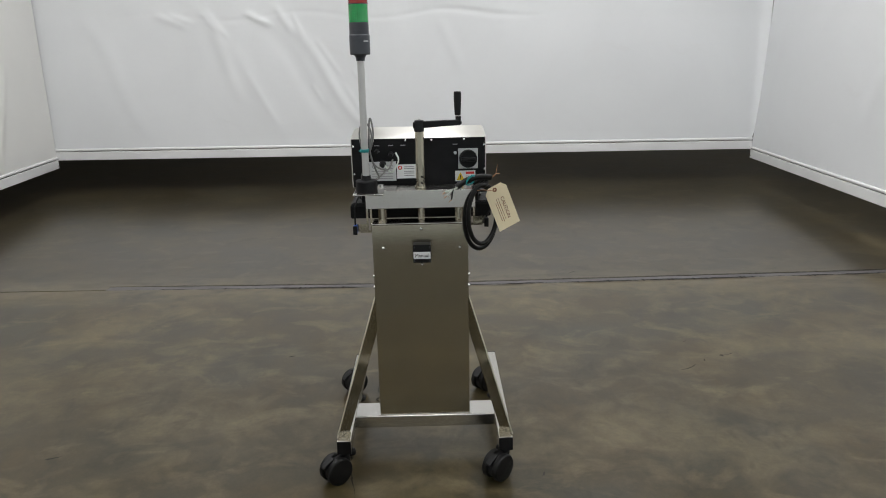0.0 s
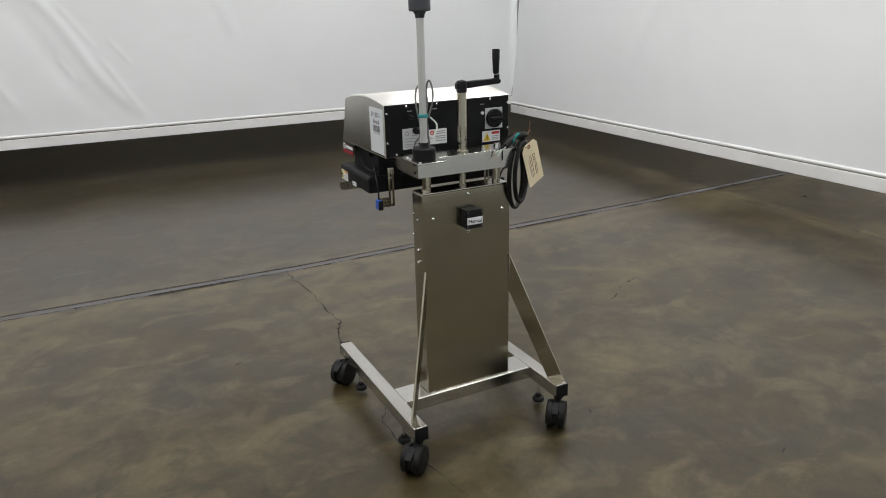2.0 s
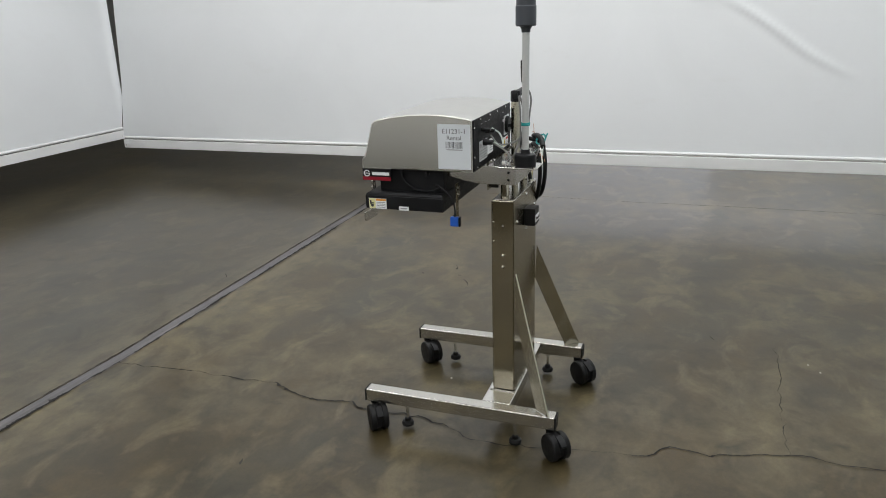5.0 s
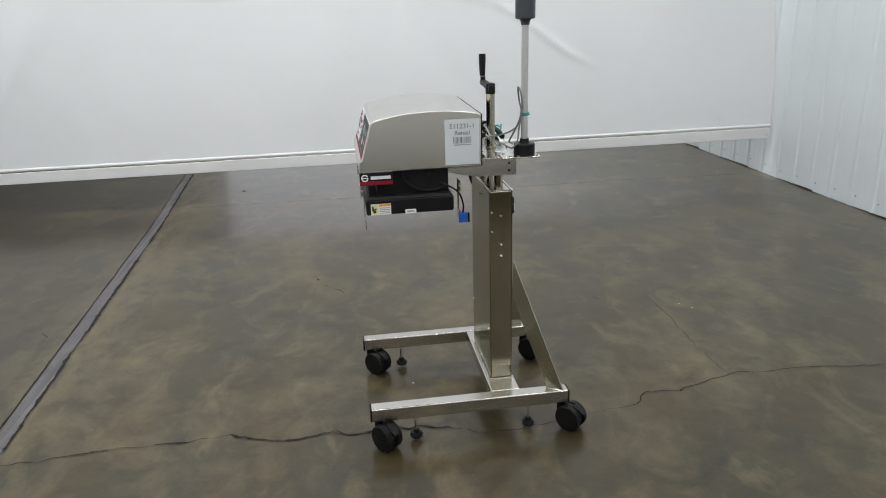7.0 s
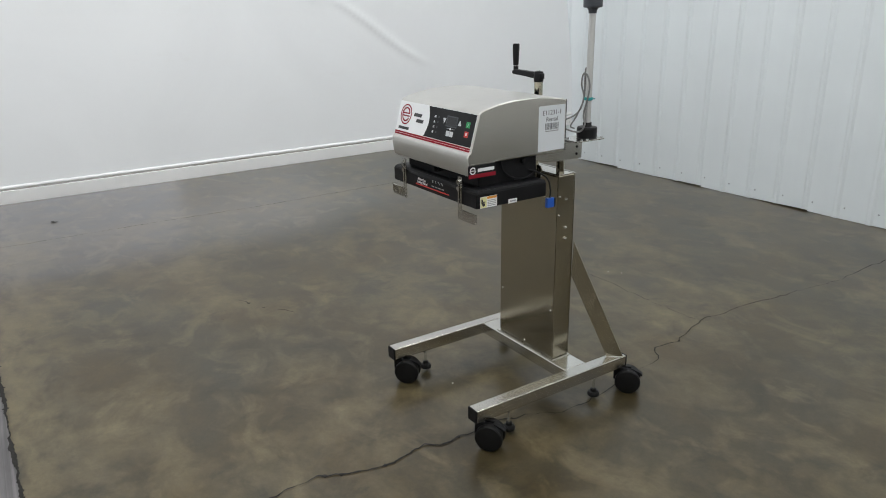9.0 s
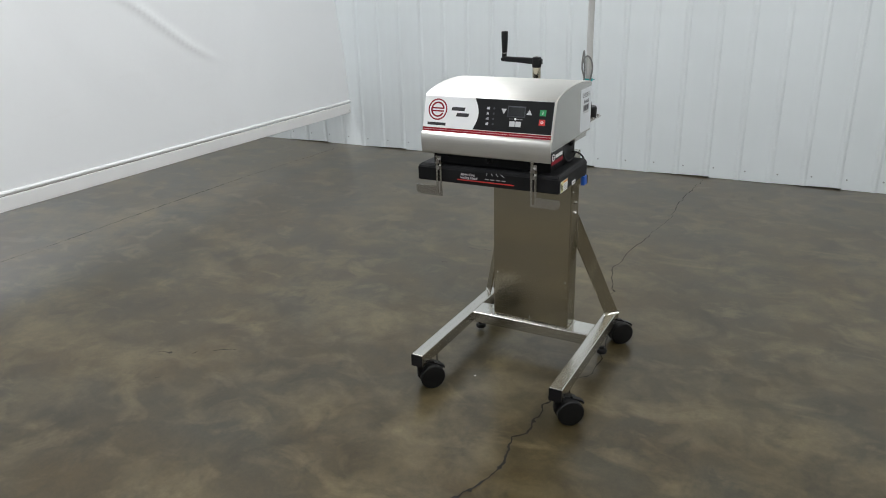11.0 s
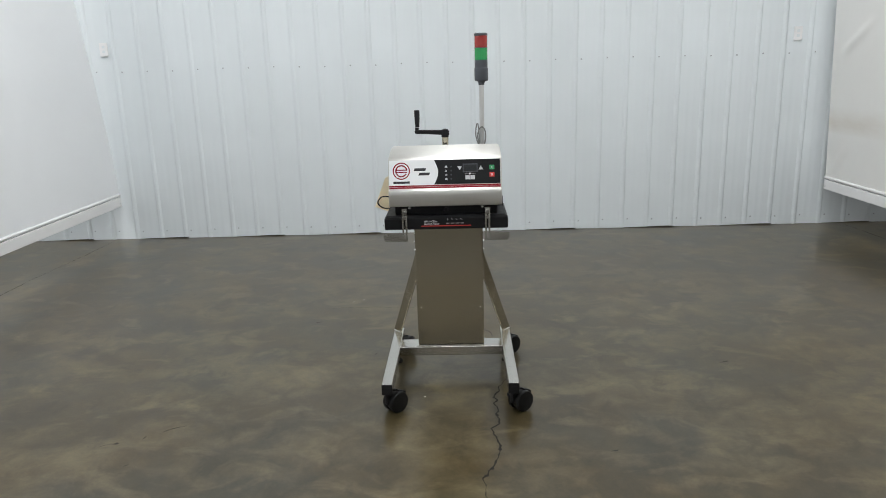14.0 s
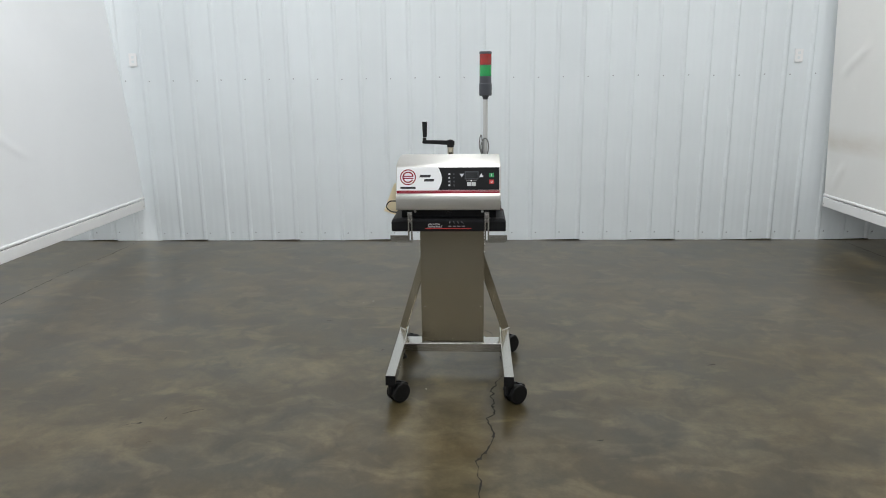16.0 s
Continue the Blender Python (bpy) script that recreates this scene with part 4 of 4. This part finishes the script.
wl = part("warning_label", moved(box(-0.332, -0.262, 0.907, 0.946, 0, 0.0008), SIDEH), M_WHITE, head, "white, yellow and orange warning label")
part("orange_field", moved(box(-0.304, -0.263, 0.937, 0.945, 0.0008, 0.0013), SIDEH), M_ORANGE, wl)
part("yellow_field", moved(box(-0.331, -0.306, 0.908, 0.945, 0.0008, 0.0012), SIDEH), M_PALEYELLOW, wl)
part("mark", moved(merge(rod((-0.319, 0.919, 0.0008), (-0.319, 0.919, 0.0016), 0.006, seg=12), box(-0.328, -0.322, 0.922, 0.938, 0.0012, 0.0017), box(-0.322, -0.312, 0.926, 0.93, 0.0012, 0.0017)), SIDEH), M_INK, wl)
for y in (0.931, 0.925, 0.919, 0.913):
    part("line", moved(box(-0.302, -0.267, y - 0.0012, y + 0.0012, 0.0008, 0.0012), SIDEH), M_GREYINK, wl)
sl = part("small_label", moved(box(-0.212, -0.174, 0.9055, 0.9205, 0, 0.0008), SIDEH), M_WHITE, head)
part("line", moved(box(-0.206, -0.18, 0.911, 0.9155, 0.0008, 0.0012), SIDEH), M_GREYINK, sl)


# slotted guide brackets on the head, with a flag at the foot
def bracket(u, v, s, material, zt=1.004, zb=0.852, flag=0.098):
    """s: the side to which the flag points."""
    w, t = 0.0115, 0.0012
    strip = [box(u - w, u - 0.0035, v - t, v + t, zb, zt), box(u + 0.0035, u + w, v - t, v + t, zb, zt), box(u - 0.0035, u + 0.0035, v - t, v + t, zt - 0.012, zt), box(u - 0.0035, u + 0.0035, v - t, v + t, zb, zb + 0.01)]
    x0, x1 = u + s * w, u + s * flag
    n = 6
    c = [(x0, zb), (x1 - s * 0.018, zb)] + [(x1 - s * 0.018 + s * 0.018 * math.sin(a), zb + 0.018 - 0.018 * math.cos(a)) for a in (math.pi / 2 * k / n for k in range(1, n + 1))] + [(x1, zb + 0.036), (x0, zb + 0.036)]
    flagm = prism(c, "y", v - t, v + t)
    ob = part("guide_bracket", merge(*strip, flagm), material, sealer, "slotted stainless guide bracket")
    for z in (0.985, 0.962):
        part("bolt", rod((u, v + (t if v > 0.2 else -t), z), (u, v + (0.009 if v > 0.2 else -0.009), z), 0.009, seg=6), M_CHROME, ob)
    return ob


bracket(0.187, 0.3515, 1, M_STEEL_X)
bracket(-0.187, 0.3515, -1, M_STEEL_X)
for s in (-1, 1):
    part("bolt", rod((s * 0.165, 0.30, 1.0), (s * 0.165, 0.312, 1.0), 0.0065, seg=12), M_CHROME, head)
# rear brackets carry the bottle sensors
for s, dz, mat, lab in ((-1, 0.0, M_BLUE, "small blue photo sensor"), (1, 0.022, M_BLACK, "small black photo sensor")):
    bk = bracket(s * 0.203, 0.012, s, M_STEEL, 1.0, 0.855 + dz, 0.05)
    eye = part("sensor", box(s * 0.258 - 0.008, s * 0.258 + 0.008, -0.012, 0.02, 0.853 + dz, 0.889 + dz, 0.003), mat, bk, lab)
    part("back", box(s * 0.258 - 0.0085, s * 0.258 + 0.0085, -0.0185, -0.0115, 0.8535 + dz, 0.8885 + dz, 0.002), M_BLACK, eye, "black rear cap")
    part("lens", rod((s * 0.25, 0.004, 0.868 + dz), (s * 0.2475, 0.004, 0.868 + dz), 0.005, seg=12), M_BLACK, eye)
    run = [(0.258, 0.003, 0.92), (0.256, 0.02, 0.965), (0.24, 0.07, 0.995)] if s < 0 else [(0.275, 0.006, 0.938), (0.318, 0.018, 0.946), (0.342, 0.03, 0.974), (0.322, 0.04, 1.004), (0.28, 0.05, 1.006), (0.24, 0.08, 1.0)]
    part("cable", hose([(s * 0.258, 0.004, 0.888 + dz)] + [(s * u, v, z) for u, v, z in run] + [(s * 0.20, 0.12, 1.0)], 0.0033, 6, 8), M_BLACK, bk)

# ---- signal tower ----
TU, TV = -0.184, -0.238
tower = thing("signal_tower", BASE @ Matrix.Translation((TU, TV, YZ1)), "signal light tower with red and green lenses on a grey pole", "signal light")
T0 = -YZ1


def tpart(name, prof, mat, label="", parent=None, seg=30):
    return part(name, lathe([(r, z + T0) for r, z in prof], seg=seg), mat, parent or tower, label, 40)


part("mounting_plate", box(-0.045, 0.06, -0.05, 0.09, 0.0, 0.005, 0.0015), M_STEEL_X, tower)
for u, v in ((-0.035, 0.03), (-0.035, 0.06), (0.03, 0.07), (-0.035, -0.042)):
    part("bolt", rod((u, v, 0.005), (u, v, 0.010), 0.0055, seg=6), M_CHROME, tower)
tpart("base", [(0.037, 1.0715), (0.0385, 1.0735), (0.0385, 1.108), (0.0362, 1.1125), (0.019, 1.1145), (0.0165, 1.118), (0.0160, 1.130)], M_BLACK)
tpart("pole", [(0.0122, 1.128), (0.0122, 1.53)], M_GREYPOLE, "pale grey pole", seg=24)
tpart("neck", [(0.0145, 1.521), (0.0155, 1.531), (0.021, 1.540), (0.0325, 1.543)], M_SLATE)
tpart("body", [(0.032, 1.541), (0.0345, 1.545), (0.0345, 1.604), (0.0325, 1.607), (0.0325, 1.645)], M_SLATE)
part("wordmark", moved(box(0.0, 0.016, -0.0355, -0.0345, 1.583 + T0, 1.587 + T0), Matrix.Rotation(radians(28), 4, "Z")), M_SILVER, tower)
for z, mat, nm in ((1.645, M_LENSGREEN, "green_lens"), (1.704, M_LENSRED, "red_lens")):
    prof = [(0.0325, z)]
    for k in range(11):
        zz = z + 0.003 + 0.052 * k / 10
        prof.append((0.0322 if k % 2 else 0.0328, zz))
    prof += [(0.0315, z + 0.0575)]
    tpart(nm, prof, mat, nm.replace("_", " "))
    tpart("bulb_holder", [(0.010, z + 0.004), (0.010, z + 0.045), (0.004, z + 0.05)], M_WHITE, seg=14)
tpart("joint_ring", [(0.0333, 1.7025), (0.0333, 1.7052)], M_SLATE)
tpart("cap", [(0.033, 1.7615), (0.0338, 1.7635), (0.0338, 1.770), (0.031, 1.7745), (0.0, 1.7755)], M_SLATE)
# thin grey lead looped against the pole and tied
lead = [(0.03, 0.035, 1.105), (0.042, 0.045, 1.115), (0.03, 0.03, 1.15), (0.016, 0.008, 1.215), (0.024, 0.014, 1.265), (0.015, 0.02, 1.30), (0.0, 0.022, 1.312), (-0.014, 0.018, 1.295), (-0.018, 0.014, 1.26), (-0.01, 0.015, 1.215),
        (0.002, 0.02, 1.16), (-0.018, 0.03, 1.125), (-0.01, 0.045, 1.10), (0.02, 0.06, 1.10), (0.05, 0.09, 1.115), (0.066, 0.135, 1.135)]
part("lead", hose([(a, b, z + T0) for a, b, z in lead], 0.0032, 8, 8), M_GREYCABLE, tower, "thin grey cable looped beside the pole")
lead2 = [(0.016, -0.006, 1.21), (0.031, -0.009, 1.26), (0.031, -0.012, 1.30), (0.024, -0.005, 1.328), (0.018, 0.005, 1.305), (0.016, 0.008, 1.22), (0.03, 0.03, 1.16), (0.07, 0.11, 1.13), (0.088, 0.15, 1.16)]
part("lead", hose([(a, b, z + T0) for a, b, z in lead2], 0.0032, 8, 8), M_GREYCABLE, tower)
part("plug_lead", hose([(0.06, 0.13, 1.14 + T0), (0.085, 0.105, 1.12 + T0), (0.11, 0.12, 1.16 + T0), (0.1, 0.15, 1.185 + T0)], 0.003, 8, 8), M_PALEWIRE, tower)
part("tie", lathe([(0.0155, 1.212 + T0), (0.0165, 1.214 + T0), (0.0165, 1.221 + T0), (0.0155, 1.223 + T0)], seg=18), M_TEAL, tower, "teal cable tie")
part("tie_tail", box(-0.02, -0.012, -0.016, -0.008, 1.216 + T0, 1.219 + T0), M_TEAL, tower)

# ---- coiled power cable and its tag ----
cable = thing("power_cable", BASE @ Matrix.Translation((0.222, -0.172, 1.05)), "coiled black power cable with bare wire ends tied in teal", "cable")
CD = Vector((0.82, 0.572, 0))


def coil_point(a, w, h, cw, cz, off):
    return Vector((0, 0, cz)) + CD * (cw + w * math.cos(a)) + Vector((0.572, -0.82, 0)) * off + Vector((0, 0, h * math.sin(a)))


pts = [Vector((-0.02, 0.05, 0.02)), Vector((0.02, 0.045, 0.045))]
for k in range(0, 27):
    a = radians(80 + k * 30)
    turn = k / 12
    pts.append(coil_point(a, 0.065 + 0.008 * turn, 0.106 + 0.009 * turn, -0.008 + 0.008 * turn, -0.074 - 0.016 * turn, 0.03 - 0.022 * turn))
pts += [Vector((0.03, -0.03, 0.052)), Vector((-0.005, -0.05, 0.045)), Vector((0.045, 0.0, 0.052))]
part("coil", hose(pts[:-3], 0.0085, 6, 12), M_RUBBER, cable, "black rubber sheath")
part("cable_end", hose([(-0.085, -0.06, 0.030), (-0.045, -0.045, 0.052), (0.0, -0.02, 0.058), (0.04, 0.005, 0.05)], 0.0105, 6, 12), M_RUBBER, cable)
part("tie", hose([(-0.044, -0.062, 0.060), (-0.028, -0.050, 0.068), (-0.020, -0.028, 0.057), (-0.028, -0.021, 0.037), (-0.044, -0.036, 0.032), (-0.052, -0.056, 0.042), (-0.044, -0.062, 0.060), (-0.03, -0.066, 0.072)], 0.0035, 6, 6), M_TEAL, cable, "teal tie")
for i, (e, mat) in enumerate((((-0.122, -0.066, 0.0), M_PALEWIRE), ((-0.106, -0.072, -0.014), M_BLACK), ((-0.128, -0.058, 0.012), M_PALEWIRE))):
    part("wire", hose([(-0.078, -0.058, 0.033), (-0.098, -0.062, 0.022), e], 0.0028, 5, 8), mat, cable)
    q = Vector(e)
    part("wire_tip", rod(q, q + Vector((-0.010, -0.003, -0.008)), 0.0015, seg=8), M_COPPER, cable)
for e in ((0.065, 0.012, 0.095), (0.075, 0.02, 0.06)):
    part("strand", hose([(0.045, 0.0, 0.05), (0.058, 0.008, 0.062), e], 0.0012, 5, 6), M_COPPER, cable)

tag = thing("caution_tag", BASE @ Matrix.Translation((0.306, -0.155, 0.988)) @ pose(0, 0, 0, 4, -23, 17) @ Matrix.Scale(1.08, 4), "manila caution tag tied to the power cable", "tag")
outline = [(-0.041, -0.082), (0.041, -0.082), (0.041, 0.064), (0.025, 0.082), (-0.025, 0.082), (-0.041, 0.064)]
card = part("card", prism(outline, "y", 0.0, 0.0007), M_CARD, tag, "tan card")
part("eyelet", moved(ring_bm(0, 0, 0.003, 0.0075, z0=0, z1=0.0008), Matrix.Translation((-0.004, 0.0, 0.068)) @ pose(0, 0, 0, 90)), M_CARDINK, card)
part("lettering", lettering("CAUTION", 0.0185, Matrix.Translation((0.010, -0.0006, -0.008)) @ pose(0, 0, 0, 90) @ pose(0, 0, 0, 0, 0, -90), 0.0004), M_CARDINK, card)
for x, z0, z1 in ((-0.004, -0.05, 0.034), (-0.011, -0.055, 0.034), (-0.018, -0.05, 0.02)):
    part("line", box(x - 0.0008, x + 0.0008, -0.0005, 0.0, z0, z1), M_CARDINK, card)
part("tie_wire", hose([(-0.006, -0.001, 0.066), (-0.025, -0.012, 0.08), (-0.05, -0.02, 0.098), (-0.07, -0.03, 0.108)], 0.0012, 5, 6), M_COPPER, tag)

# ---- small things on the walls ----
for x, z, lab in ((-3.061, 1.825, "small white outlet box on the ribbed wall"), (3.475, 1.856, "small white outlet box beside the curtain")):
    ob = thing("outlet_box", WALL @ Matrix.Translation((x, 0.004, z)), lab, "outlet box", "outlet boxes on the wall")
    part("body", box(-0.036, 0.036, -0.004, 0.012, -0.058, 0.058, 0.004), M_BAR, ob)
    part("cover", box(-0.038, 0.038, 0.012, 0.016, -0.06, 0.06, 0.0015), M_BAR, ob)
    for z2 in (-0.022, 0.022):
        part("socket", box(-0.013, 0.013, 0.016, 0.0175, z2 - 0.012, z2 + 0.012, 0.0), M_WALL, ob)
    part("latch", box(-0.034, 0.034, 0.002, 0.012, -0.066, -0.059, 0.001), M_BAR, ob)


# ---- cracks and marks in the floor ----
M_CHIP = plain("concrete_chip", (0.42, 0.40, 0.36), 0.7, 0, 0.15, 60)

def crack(points, w, jitter, seed, name="floor_crack", label="dark crack wandering through the concrete", material=None):
    """A broken line: it wanders at two scales in short straight runs, its width uneven, with small crumbled spots."""
    r = random.Random(seed)
    path = []
    for p, q in zip(points, points[1:]):
        p, q = Vector((*p, 0)), Vector((*q, 0))
        n = max(2, int((q - p).length / 0.009))
        path += [p.lerp(q, k / n) for k in range(n)]
    path.append(Vector((*points[-1], 0)))
    bm = bmesh.new()
    prev = None
    thick, run, off, goal = 0.7, 0, 0.0, 0.0
    for i, p in enumerate(path):
        d = (path[min(i + 1, len(path) - 1)] - path[max(i - 1, 0)]).normalized()
        nrm = Vector((-d.y, d.x, 0))
        if run == 0:   # a new short run, to a new side
            run, goal = r.randint(2, 7), r.gauss(0, 1.5 * jitter)
        off += (goal - off) / run
        run -= 1
        thick = min(1.0, max(0.16, thick + r.uniform(-0.28, 0.28)))
        c = p + nrm * (off + r.uniform(-0.22, 0.22) * jitter)
        hw = w * thick * min(1, 0.25 + 8 * min(i, len(path) - 1 - i) / len(path))
        if r.random() < 0.035:
            hw *= 2.4
        cur = (bm.verts.new(c + nrm * hw * r.uniform(0.6, 1.2) + Vector((0, 0, 0.003))), bm.verts.new(c - nrm * hw * r.uniform(0.6, 1.2) + Vector((0, 0, 0.003))))
        if prev:
            bm.faces.new((prev[0], prev[1], cur[1], cur[0]))
        prev = cur
    return solid(name, bm, material or M_CRACK, label, "crack")


crack([(-0.09, 4.835), (-0.085, 4.61), (-0.05, 4.38), (-0.052, 4.15), (-0.036, 3.96), (-0.095, 3.83), (-0.118, 3.7), (-0.075, 3.6), (-0.11, 3.46), (-0.1, 3.3), (-0.105, 3.2), (-0.15, 3.06), (-0.19, 2.98), (-0.19, 2.87), (-0.165, 2.72),
       (-0.13, 2.52)], 0.0051, 0.0048, 3)
crack([(-0.13, 2.52), (-0.095, 2.31), (-0.016, 2.237), (-0.005, 2.05), (0.072, 1.82), (0.071, 1.66), (0.068, 1.46), (0.045, 1.27), (0.02, 1.01), (-0.01, 0.7), (0.02, 0.3), (-0.02, -0.4)], 0.0031, 0.0048, 5)
crack([(0.072, 1.82), (0.212, 1.835), (0.43, 1.826), (0.63, 1.827), (0.77, 1.818), (1.0, 1.82)], 0.0021, 0.0045, 8)
crack([(3.6, -0.4), (3.6, 0.2), (3.64, 1.0), (3.62, 1.95), (3.57, 2.95), (3.59, 3.75), (3.57, 4.86)], 0.0045, 0.002, 11)
crack([(-3.64, -0.55), (-3.71, 0.16), (-3.78, 1.0), (-3.85, 2.5), (-3.9, 4.83)], 0.0045, 0.002, 12)
for side, width, wander, seed in ((-JH, 0.010, 0.0016, 21), (JH, 0.0035, 0.0012, 22)):
    crack([(x, joint_y(x) + side + 0.0015 * math.sin(3 * x)) for x in (JOINT_W, -1.0, 0.0, 1.0, 2.0, 3.1, 4.7, 7.0, X1)], width, wander, seed, "joint_edge", "ragged dark edge of the floor joint")
for i, (x, y, a, l, w) in enumerate(((1.41, 3.537, 0.5, 0.055, 0.009), (1.655, 3.685, 0.25, 0.045, 0.006), (1.52, 3.62, 1.2, 0.014, 0.008), (-1.371, 2.817, 0.2, 0.03, 0.008), (1.49, 3.86, 1.0, 0.013, 0.009), (-0.599, 3.754, 0.4, 0.02, 0.008), (0.57, 2.655, 0.9, 0.014, 0.006),
                                     (4.074, 4.421, 0.3, 0.03, 0.018), (1.02, 2.11, 0.5, 0.022, 0.007), (1.10, 5.08, 0.5, 0.04, 0.006))):
    crack([(x - l * math.cos(a), y - l * math.sin(a)), (x, y), (x + l * math.cos(a), y + l * math.sin(a))], 0.8 * w, 0.003, 40 + i, "floor_gouge", "short dull gouge in the concrete", M_GOUGE)
for i, (x, y) in enumerate(((0.252, 3.214), (0.855, 1.69), (0.79, 1.645))):
    solid("floor_chip", lathe([(0.005, 0.0), (0.0035, 0.0015), (0.0, 0.002)], (x, y, 0.0), 7), M_CHIP, "small pale chip lying on the concrete", "chip", "")
